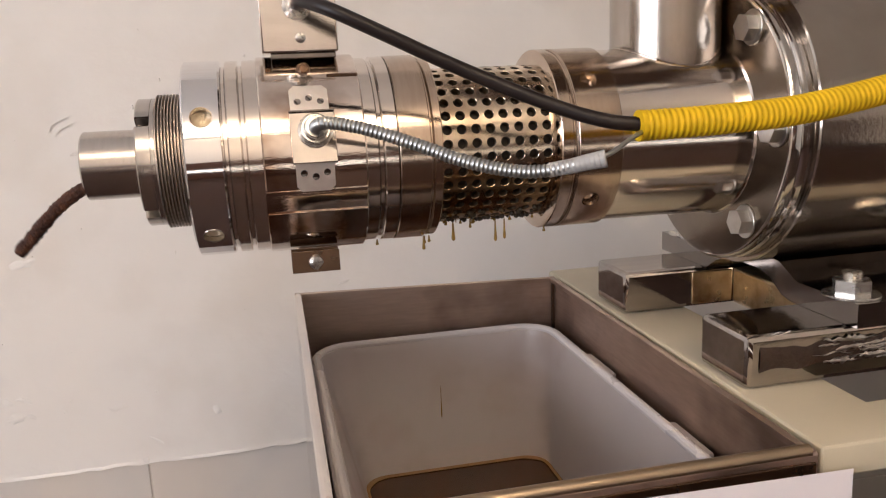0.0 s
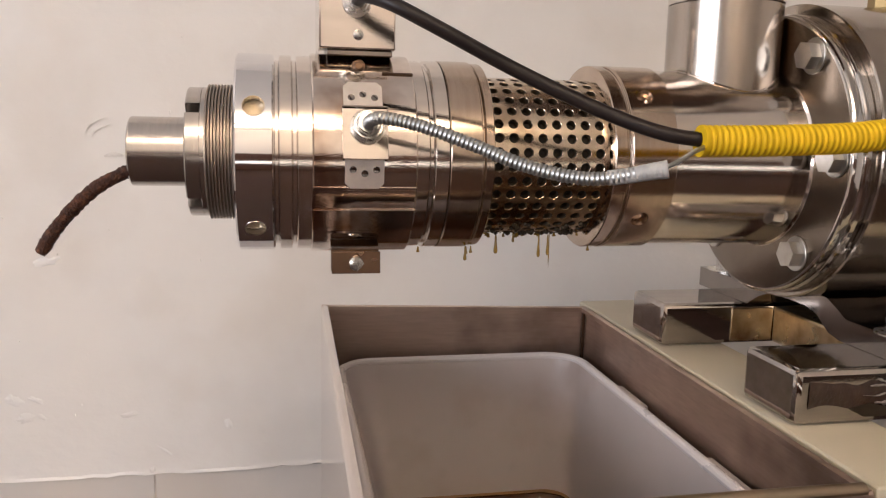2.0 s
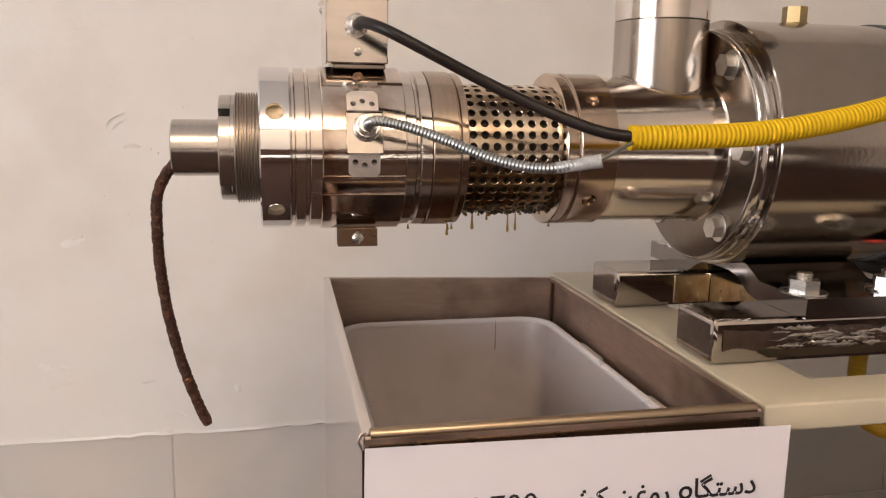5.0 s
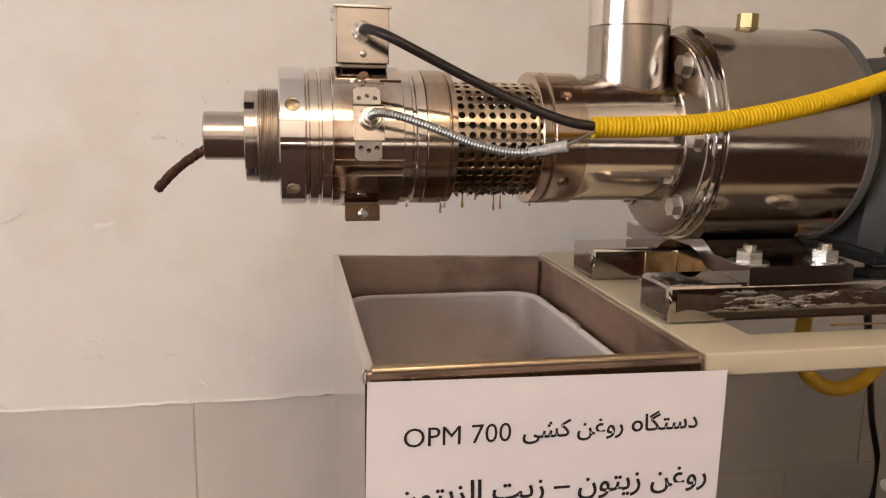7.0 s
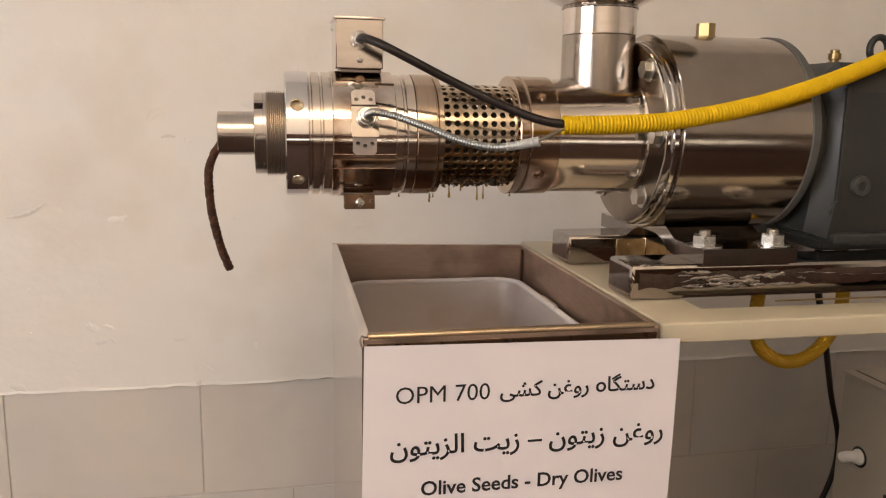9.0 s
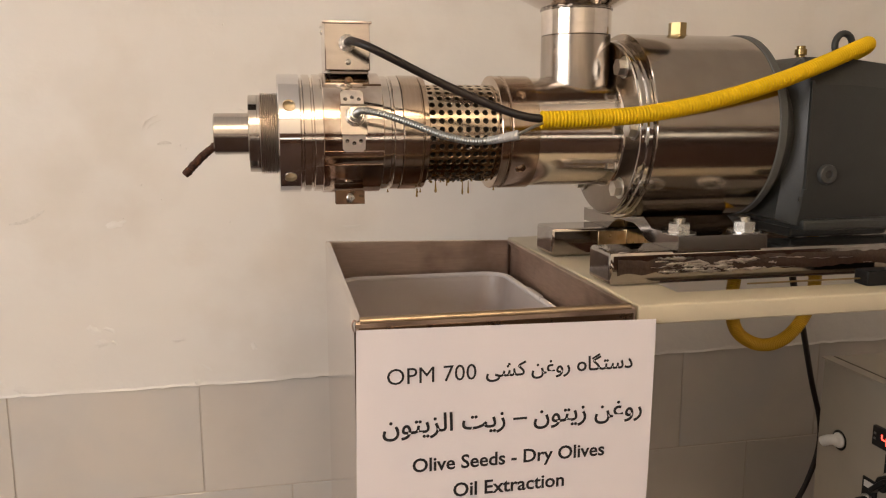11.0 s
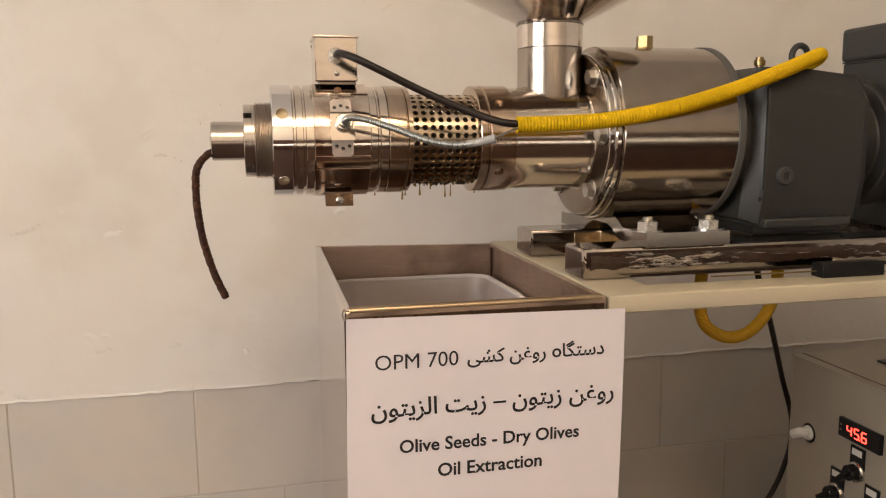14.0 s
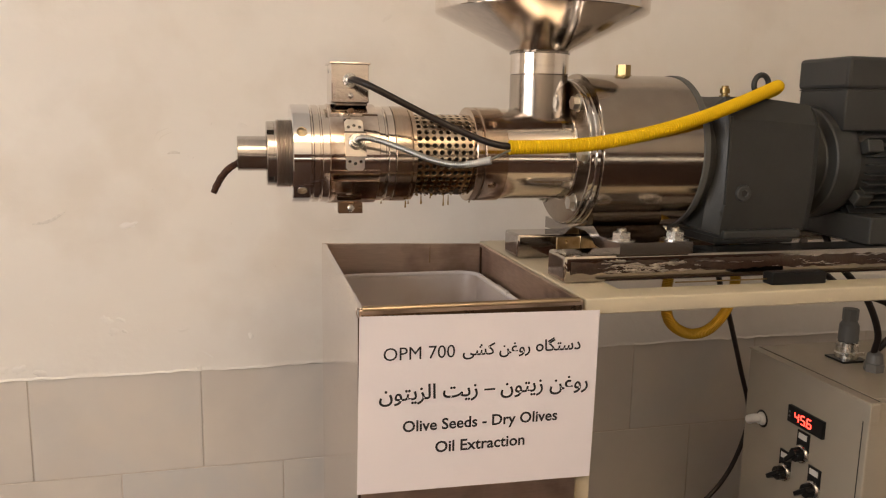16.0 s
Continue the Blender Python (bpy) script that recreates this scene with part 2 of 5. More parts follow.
FOAM = material("oil_foam", (0.30, 0.17, 0.05), 0.3, 0.0, (0.22, 0.11, 0.03), 120, 0.6)
GOLDOIL = material("golden_oil_drop", (0.46, 0.29, 0.06), 0.08, 0.0, (0.36, 0.21, 0.04), 80, 0.5, transmission=0.5, ior=1.46)
PAPER = material("white_paper", (0.775, 0.735, 0.765), 0.7, 0.0, (0.755, 0.715, 0.745), 8, 0.5, 0.04, 90, 0.1, (1, 1, 1))
INK = material("black_ink", (0.015, 0.014, 0.016), 0.6, 0.0)
POMACE = material("dark_olive_pomace", (0.030, 0.010, 0.005), 0.6, 0.0, (0.070, 0.026, 0.011), 350, 0.75, 1.0, 600, 0.3, big=(0.125, 0.050, 0.022), big_scale=260, per_object=0.25, ior=1.33)
PANELBLACK = material("black_plastic", (0.009, 0.009, 0.009), 0.3, 0.0, ior=1.33)
REDGLOW = material("red_led_digits", (0.6, 0.02, 0.01), 0.4, 0.0, emission=(1.0, 0.05, 0.03), strength=6.0)
LABELWHITE = material("white_label_plate", (0.75, 0.74, 0.7), 0.5, 0.0)
GREYPLASTIC = material("grey_connector_plastic", (0.14, 0.135, 0.125), 0.45, 0.0)

# ---- mesh helpers ----


def link_mesh(name, bm, mat, smooth=20):
    me = bpy.data.meshes.new(name)
    bmesh.ops.recalc_face_normals(bm, faces=bm.faces)
    if smooth:
        for f in bm.faces:
            f.smooth = True
        for e in bm.edges:
            if len(e.link_faces) == 2 and e.calc_face_angle(0) > radians(smooth):
                e.smooth = False
    bm.to_mesh(me)
    bm.free()
    me.materials.append(mat)
    return new(name, me)


def part(name, bm, mat, parent, label="", smooth=20):
    ob = link_mesh(name, bm, mat, smooth)
    ob.parent = parent
    return tagged(ob, label) if label else ob


def thing(name, label, category, group="", kind=""):
    return tagged(new(name), label, category, group, kind)


def single(name, bm, mat, label, category, group="", kind="", smooth=20):
    return tagged(link_mesh(name, bm, mat, smooth), label, category, group, kind)


def box(x0, x1, y0, y1, z0, z1, bevel=0.0, seg=2, bm=None):
    bm2 = bmesh.new()
    bmesh.ops.create_cube(bm2, size=1.0)
    for v in bm2.verts:
        v.co = Vector((x0 if v.co.x < 0 else x1, y0 if v.co.y < 0 else y1, z0 if v.co.z < 0 else z1))
    if bevel:
        bmesh.ops.bevel(bm2, geom=list(bm2.edges), offset=bevel, segments=seg, affect="EDGES", profile=0.5)
    return bm2 if bm is None else absorb(bm, bm2)


def absorb(bm, other, m=None):
    """Adds the second bmesh to the first."""
    if m is not None:
        bmesh.ops.transform(other, matrix=m, verts=other.verts)
    me = bpy.data.meshes.new("joined")
    other.to_mesh(me)
    other.free()
    bm.from_mesh(me)
    bpy.data.meshes.remove(me)
    return bm


def turned(m, bm):
    bmesh.ops.transform(bm, matrix=m, verts=bm.verts)
    return bm


def revolve(profile, n=72):
    """A body of revolution round the z axis; the profile runs over (radius, height)."""
    bm = bmesh.new()
    rings = []
    for r, h in profile:
        if r < 1e-6:
            rings.append([bm.verts.new((0, 0, h))])
        else:
            rings.append([bm.verts.new((r * math.cos(a), r * math.sin(a), h)) for a in (2 * math.pi * k / n for k in range(n))])
    for a, b in zip(rings, rings[1:]):
        for k in range(n):
            q = [a[k % len(a)], a[(k + 1) % len(a)], b[(k + 1) % len(b)], b[k % len(b)]]
            q = list(dict.fromkeys(q))
            if len(q) > 2:
                bm.faces.new(q)
    return bm


def bevelled(profile, c):
    """Cuts the corners of a profile by c."""
    out = [profile[0]]
    for a, b, d in zip(profile, profile[1:], profile[2:]):
        for o in (a, d):
            dx, dy = o[0] - b[0], o[1] - b[1]
            k = min(c / max(1e-9, math.hypot(dx, dy)), 0.45)
            out.append((b[0] + dx * k, b[1] + dy * k))
    return out + [profile[-1]]


TO_X = Matrix(((0, 0, 1, 0), (1, 0, 0, 0), (0, 1, 0, 0), (0, 0, 0, 1)))


def axis_body(profile, chamfer=0.0008, n=72, lift=0.0):
    """A turned body on the press's axis; the profile runs over (x, radius)."""
    pts = [(r, x) for x, r in profile]
    pts = bevelled(pts, chamfer) if chamfer else pts
    return turned(Matrix.Translation((0, AX_Y, AX_Z + lift)) @ TO_X, revolve(pts, n))


def drum(x0, x1, r, chamfer=0.0008, n=72, lift=0.0):
    return axis_body([(x0, 0), (x0, r), (x1, r), (x1, 0)], chamfer, n, lift)


def hollow(x0, x1, r, ri, chamfer=0.0008, n=72):
    return axis_body([(x0, ri), (x0, r), (x1, r), (x1, ri), (x0, ri)], chamfer, n)


def smooth_path(points, steps=10):
    """A smooth line through the points (Catmull-Rom)."""
    p = [Vector(q) for q in points]
    p = [2 * p[0] - p[1]] + p + [2 * p[-1] - p[-2]]
    out = []
    for a, b, c, d in zip(p, p[1:], p[2:], p[3:]):
        for k in range(steps):
            t = k / steps
            out.append(0.5 * ((2 * b) + (c - a) * t + (2 * a - 5 * b + 4 * c - d) * t * t + (3 * b - a - 3 * c + d) * t ** 3))
    return out + [p[-2]]


def even(path, step):
    """The path cut into even steps."""
    out, rest = [path[0]], 0.0
    for a, b in zip(path, path[1:]):
        length = (b - a).length
        d = step - rest
        while d < length:
            out.append(a.lerp(b, d / length))
            d += step
        rest = length - (d - step)
    return out


def tube(path, radius, n=20, closed_ends=True):
    """A round tube along the path; radius is a number or a function of the index."""
    bm = bmesh.new()
    rings = []
    up = Vector((0.3, 0.2, 1)).normalized()
    for i, p in enumerate(path):
        d = (path[min(i + 1, len(path) - 1)] - path[max(i - 1, 0)]).normalized()
        side = d.cross(up).normalized()
        up = side.cross(d).normalized()
        r = radius(i) if callable(radius) else radius
        rings.append([bm.verts.new(p + r * (math.cos(a) * side + math.sin(a) * up)) for a in (2 * math.pi * k / n for k in range(n))])
    for a, b in zip(rings, rings[1:]):
        for k in range(n):
            bm.faces.new((a[k], a[(k + 1) % n], b[(k + 1) % n], b[k]))
    if closed_ends:
        bm.faces.new(rings[0][::-1])
        bm.faces.new(rings[-1])
    return bm


def extrude_outline(outline, x0, x1, bevel=0.0):
    """An outline in (y, z) drawn out along x."""
    bm = bmesh.new()
    a = [bm.verts.new((x0, y, z)) for y, z in outline]
    b = [bm.verts.new((x1, y, z)) for y, z in outline]
    n = len(outline)
    bm.faces.new(a[::-1])
    bm.faces.new(b)
    for k in range(n):
        bm.faces.new((a[k], a[(k + 1) % n], b[(k + 1) % n], b[k]))
    if bevel:
        bmesh.ops.bevel(bm, geom=[e for e in bm.edges if e.calc_face_angle(0) > 0.5], offset=bevel, segments=2, affect="EDGES")
    return bm


def prism(sides, radius, h0, h1, bevel=0.0):
    bm = revolve([(0, h0), (radius, h0), (radius, h1), (0, h1)], sides)
    if bevel:
        bmesh.ops.bevel(bm, geom=[e for e in bm.edges if e.calc_face_angle(0) > 0.5], offset=bevel, segments=1, affect="EDGES")
    return bm


def bolt(name, parent, m, head=0.0075, height=0.006, washer=0.010, stud=0.0, mat=None):
    """A hexagon bolt or nut with its washer, standing along z of m."""
    mat = mat or ZINC
    bm = revolve(bevelled([(0, 0), (washer, 0), (washer, 0.0016), (0, 0.0016)], 0.0003), 28)
    absorb(bm, prism(6, head, 0.0016, 0.0016 + height, 0.0006))
    if stud:
        pr = [(0, 0.0016 + height)]
        h = 0.0016 + height
        while h < 0.0016 + height + stud:
            pr += [(head * 0.52, h), (head * 0.46, h + 0.0006)]
            h += 0.0012
        pr.append((0, h))
        absorb(bm, revolve(pr, 20))
    return part(name, turned(m, bm), mat, parent)


def bored(bm, cutters):
    """The body with each cutter taken out of it."""
    me = bpy.data.meshes.new("bored")
    bm.to_mesh(me)
    bm.free()
    for cut in cutters:
        bmesh.ops.recalc_face_normals(cut, faces=cut.faces)
        tool_data = bpy.data.meshes.new("drill")
        cut.to_mesh(tool_data)
        cut.free()
        ob, tool = bpy.data.objects.new("bored", me), bpy.data.objects.new("drill", tool_data)
        scene.collection.objects.link(ob)
        scene.collection.objects.link(tool)
        mod = ob.modifiers.new("drill", "BOOLEAN")
        mod.object, mod.operation, mod.solver = tool, "DIFFERENCE", "EXACT"
        bpy.context.view_layer.update()
        me = bpy.data.meshes.new_from_object(ob.evaluated_get(bpy.context.evaluated_depsgraph_get()))
        bpy.data.objects.remove(ob)
        bpy.data.objects.remove(tool)
    out = bmesh.new()
    out.from_mesh(me)
    return out


def sector(x0, x1, r0, r1, a0, a1, n=16):
    """A block of a ring on the press's axis between two angles."""
    bm = bmesh.new()
    rings = []
    for k in range(n + 1):
        a = radians(a0 + (a1 - a0) * k / n)
        c, s = math.cos(a), math.sin(a)
        rings.append([bm.verts.new((x, AX_Y + r * c, AX_Z + r * s)) for x, r in ((x0, r0), (x0, r1 - 0.0008), (x0 + 0.0008, r1), (x1, r1), (x1, r0))])
    for a, b in zip(rings, rings[1:]):
        for k in range(5):
            bm.faces.new((a[k], a[(k + 1) % 5], b[(k + 1) % 5], b[k]))
    bm.faces.new(rings[0][::-1])
    bm.faces.new(rings[-1])
    return bm


# ---- the setting ----
def setting():
    floor = single("floor", box(-2.6, 3.2, -3.2, WALL_Y + 0.2, -0.1, 0.0), FLOOR, "dark brown stone floor", "floor", kind="structure", smooth=0)
    single("ceiling", box(-2.6, 3.2, -3.2, WALL_Y + 0.2, 2.7, 2.8), PLAIN, "white painted ceiling", "ceiling", kind="structure", smooth=0)
    bm = box(-2.6, -2.5, -3.1, -2.3, 0, 2.7)
    box(-2.6, -2.5, -0.4, WALL_Y, 0, 2.7, bm=bm)
    box(-2.6, -2.5, -2.3, -0.4, 0, 0.85, bm=bm)
    box(-2.6, -2.5, -2.3, -0.4, 2.05, 2.7, bm=bm)
    single("wall_west", bm, PLAIN, "cream painted plaster wall with a window opening", "wall", kind="structure", smooth=0)
    single("wall_east", box(3.1, 3.2, -3.1, WALL_Y, 0, 2.7), PLAIN, "cream painted plaster wall", "wall", kind="structure", smooth=0)
    # unseen wall; the low slot is cut for the added strip light
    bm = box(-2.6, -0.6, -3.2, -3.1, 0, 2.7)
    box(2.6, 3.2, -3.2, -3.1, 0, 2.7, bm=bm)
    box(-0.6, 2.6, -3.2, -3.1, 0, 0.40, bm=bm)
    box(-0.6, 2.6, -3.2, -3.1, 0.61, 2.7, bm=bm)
    single("wall_south", bm, PLAIN, "cream painted wall out of view with a slot for the added strip light", "wall", kind="structure", smooth=0)
    # unseen dark boards, added to darken what the polished metal reflects
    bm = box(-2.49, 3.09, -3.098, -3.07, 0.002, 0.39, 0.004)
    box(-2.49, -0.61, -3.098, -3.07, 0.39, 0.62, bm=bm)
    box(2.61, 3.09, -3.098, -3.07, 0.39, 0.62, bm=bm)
    box(-2.49, 3.09, -3.098, -3.07, 0.62, 1.05, 0.004, bm=bm)
    single("wainscot", bm, DARKWOOD, "dark brown boards out of view, added to darken reflections in the metal", "wainscot", kind="structure")
    lamp = thing("added_hanging_lamp", "long white hanging lamp out of view, added to light ceiling and room", "lamp")
    part("housing", box(LAMP_X - 0.62, LAMP_X + 0.62, LAMP_Y - 0.14, LAMP_Y + 0.14, 2.345, 2.385, 0.004), WHITEBOX, lamp)
    for x in (LAMP_X - 0.5, LAMP_X + 0.5):
        part("hanger", tube([Vector((x, LAMP_Y, 2.385)), Vector((x, LAMP_Y, 2.70))], 0.004, 8), ZINC, lamp)

    # back wall: backing, tiles below, plaster above with a ragged lower edge
    wall = single("wall_north", box(-2.6, 3.2, WALL_Y - 0.0006, WALL_Y + 0.2, 0, 2.7), GROUT, "wall with grey grout behind tiles and plaster", "wall", kind="structure", smooth=0)
    rng = random.Random(4)
    bm = bmesh.new()
    cols, rows = 330, 34
    grid = []
    for i in range(cols + 1):
        x = -2.5 + 5.6 * i / cols
        edge = 0.4915 + 0.0040 * noise.noise((x * 9, 1.3, 0)) + 0.0030 * noise.noise((x * 38, 5, 0)) + 0.0012 * noise.noise((x * 120, 2, 0))
        lip = 0.0016 + 0.0022 * noise.noise((x * 13, 8, 2)) + 0.0008 * noise.noise((x * 70, 3, 2))
        line = []
        for j in range(rows + 1):
            z = edge + (2.7 - edge) * (j / rows) ** 2.2
            y = WALL_Y - 0.004 - 0.0025 * noise.noise((x * 3, z * 3, 0)) - (lip if j <= 1 else 0)
            line.append(bm.verts.new((x, y, z)))
        back = bm.verts.new((x, WALL_Y + 0.01, edge))
        grid.append([back] + line)
    for a, b in zip(grid, grid[1:]):
        for k in range(len(a) - 1):
            bm.faces.new((a[k], b[k], b[k + 1], a[k + 1]))
    part("plaster", bm, PLASTER, wall, "cream painted plaster with a ragged lower edge")
    # small plaster blemishes: pimples and trowel marks
    bm = bmesh.new()
    for k in range(80):
        x, z = rng.uniform(-0.75, 0.15), rng.uniform(0.52, 1.35)
        r = rng.uniform(0.0006, 0.0016)
        blob = revolve([(r, -0.001), (r * 0.9, 0.0004), (r * 0.5, 0.0009), (0, 0.001)], 8)
        absorb(bm, blob, pose(x, WALL_Y - 0.004, z, 90) @ Matrix.Diagonal((1, rng.uniform(0.5, 2.5), 1, 1)))
    part("plaster_blemish", bm, PLASTER, wall)
    # smears left by the trowel and grey smudges
    for k in range(46):
        x, z = rng.uniform(-0.80, 0.62), (rng.uniform(0.50, 1.40) if k % 2 else rng.uniform(0.495, 0.62))
        wide, high, lean = rng.uniform(0.003, 0.017), rng.uniform(0.002, 0.010), rng.uniform(-40, 40)
        bm = bmesh.new()
        rim = []
        for i in range(26):
            a = 2 * math.pi * i / 26
            q = 1 + 0.55 * noise.noise((math.cos(a) * 1.6, math.sin(a) * 1.6, k * 3.1)) + 0.2 * noise.noise((math.cos(a) * 5, math.sin(a) * 5, k))
            rim.append((wide * q * math.cos(a), high * q * math.sin(a)))
        mid = bm.verts.new((0, -0.0002, 0))
        inner = [bm.verts.new((0.6 * u, -0.0002, 0.6 * v)) for u, v in rim]
        outer = [bm.verts.new((u, 0.0010, v)) for u, v in rim]
        for i in range(26):
            j = (i + 1) % 26
            bm.faces.new((mid, inner[i], inner[j]))
            bm.faces.new((inner[i], outer[i], outer[j], inner[j]))
        y = WALL_Y - 0.0046 - 0.0025 * noise.noise((x * 3, z * 3, 0))
        part("plaster_smear", turned(pose(x, y, z, 0, lean, 0), bm), GREYPLASTER if k % 3 == 0 else PALEPLASTER, wall, "faint trowel smear", 60)
    # scuffs and trowel scratches
    scuffs = [([(-0.51, 0.800), (-0.48, 0.806), (-0.452, 0.823)], 0.0035), ([(-0.262, 0.934), (-0.250, 0.937), (-0.238, 0.935)], 0.003), ([(-0.285, 0.962), (-0.278, 0.975), (-0.258, 0.984)], 0.0013), ([(-0.278, 0.958), (-0.270, 0.968), (-0.252, 0.976)], 0.0011),
              ([(0.055, 0.781), (0.075, 0.779), (0.092, 0.783)], 0.0025), ([(0.16, 1.20), (0.18, 1.215)], 0.004)]
    for line, width in scuffs:
        pts = smooth_path([(x, WALL_Y - 0.0045, z) for x, z in line], 6)
        n = len(pts)
        bm = tube(pts, lambda i: width * (0.25 + 0.75 * math.sin(math.pi * (i + 0.5) / n)), 8)
        for v in bm.verts:
            v.co.y = WALL_Y - 0.0052 + (v.co.y - (WALL_Y - 0.0045)) * 0.07
        part("scuff", bm, SMUDGE if width in (0.0035, 0.003) else SCUFF, wall, "faint grey scuff")
    tile_w, tile_h = 0.326, 0.213
    mesh = {}
    for row in range(3):
        top = 0.4930 - row * tile_h
        low = max(0.001, top - tile_h)
        for col in range(-7, 9):
            x0 = -0.214 + col * tile_w + (tile_w / 2 if row % 2 else 0)
            if row not in mesh:
                ob = link_mesh("tile", box(0.0012, tile_w - 0.0012, -0.006, 0.010, 0.0012, top - low - 0.0012, 0.0012), TILE)
                mesh[row] = ob.data
            else:
                ob = new("tile", mesh[row])
            ob.parent = wall
            ob.location = (x0, WALL_Y + 0.004 + rng.uniform(-0.0006, 0.0006), low)


# ---- table ----
def table():
    t = thing("machine_table", "cream powder-coated steel machine table with an open frame top", "table")
    x0, x1, y0, y1, zb = 0.281, 1.55, 0.002, 0.455, TABLE_Z - 0.021
    opening = box(x0 + 0.067, x1 - 0.075, y0 + 0.046, y1 - 0.06, zb - 0.02, TABLE_Z + 0.02)
    part("frame_top", bored(box(x0, x1, y0, y1, zb, TABLE_Z, 0.0035, 3), [opening]), CREAM, t)
    for x, y in ((x0, y0 + 0.006), (x0, y1 - 0.03), (x1 - 0.025, y0 + 0.006), (x1 - 0.025, y1 - 0.03)):
        part("leg", box(x, x + 0.021, y, y + 0.021, 0, zb, 0.002), CREAM, t)


# ---- collecting box, tub, oil ----
def collecting_box():
    t = thing("collecting_box", "tall open brushed stainless steel box beside the table", "box")
    corners = [Vector((0.0, 0.0, 0)), Vector((0.2775, 0.0, 0)), Vector((0.279, 0.430, 0)), Vector((0.0035, 0.450, 0))]
    tops, low, th = (0.800, 0.800, 0.800, 0.8035), 0.02, 0.0016
    top = tops[0]
    for k, name in enumerate(("front_panel", "side_panel", "back_panel", "side_panel")):
        a, b = corners[k], corners[(k + 1) % 4]
        along = (b - a).normalized()
        inward = Vector((-along.y, along.x, 0))
        bm = bmesh.new()
        ends = []
        trim = 0.0008
        for p, top in ((a + along * trim, tops[k]), (b - along * trim, tops[(k + 1) % 4])):
            # a sheet with a small inward-folded lip at its top
            prof = [(0, low), (0, top - 0.003), (0.001, top - 0.0008), (0.003, top), (0.0065, top - 0.0008), (0.0065, top - 0.005), (0.005, top - 0.005), (0.0048, top - 0.0024), (0.003, top - 0.002), (th, top - 0.004), (th, low)]
            ends.append([bm.verts.new(p + inward * u + Vector((0, 0, z))) for u, z in prof])
        n = len(ends[0])
        for j in range(n):
            bm.faces.new((ends[0][j], ends[1][j], ends[1][(j + 1) % n], ends[0][(j + 1) % n]))
        bm.faces.new(ends[0][::-1])
        bm.faces.new(ends[1])
        part(name, bm, SIDESTEEL if k == 3 else BRUSHED, t)
    # front lip: a rolled, slightly deeper edge along the front
    path = [Vector((0.0045, 0.004, top - 0.0015)), Vector((0.2735, 0.004, top - 0.0015))]
    part("rolled_edge", tube(path, 0.0042, 20), GOLDEDGE, t, "brass-toned rolled front edge")
    # dark line coloured in for the gap and edge shadow
    part("corner_seam", box(-0.0010, 0.0022, -0.0012, 0.0006, 0.02, 0.790), BROWNED, t, "dark corner line drawn for the gap and edge shadow")
    # thin dark strip stands in for the shade below the rolled edge
    part("front_edge_shade", box(0.0030, 0.2750, -0.0018, -0.0002, 0.786, 0.7935, 0.0005), BROWNED, t, "dark strip drawn as the shade under the edge")
    part("corner_seam", box(0.2745, 0.2772, 0.4250, 0.4282, 0.60, 0.7945), BROWNED, t, "dark open corner seam")
    hook = smooth_path([(-0.001, -0.002, 0.791), (-0.003, -0.002, 0.797), (-0.0015, -0.002, 0.8015), (0.001, -0.002, 0.800)], 5)
    part("folded_tab", tube(hook, 0.0009, 8), BRUSHED, t)
    bm = box(0.006, 0.270, 0.004, 0.428, 0.585, 0.588)
    part("shelf", bm, BRUSHED, t)
    bm = box(0.004, 0.273, 0.003, 0.426, 0.0, 0.02)
    part("plinth", bm, BRUSHED, t)
    return t


def rounded_ring(x0, x1, y0, y1, r, z, n=8):
    pts = []
    for cx, cy, a0 in ((x1 - r, y1 - r, 0), (x0 + r, y1 - r, 90), (x0 + r, y0 + r, 180), (x1 - r, y0 + r, 270)):
        for k in range(n + 1):
            a = radians(a0 + 90 * k / n)
            pts.append(Vector((cx + r * math.cos(a), cy + r * math.sin(a), z)))
    return pts


def loft(rings, cap_last=True):
    bm = bmesh.new()
    vs = [[bm.verts.new(p) for p in ring] for ring in rings]
    for a, b in zip(vs, vs[1:]):
        n = len(a)
        for k in range(n):
            bm.faces.new((a[k], a[(k + 1) % n], b[(k + 1) % n], b[k]))
    if cap_last:
        bm.faces.new(vs[-1])
    return bm


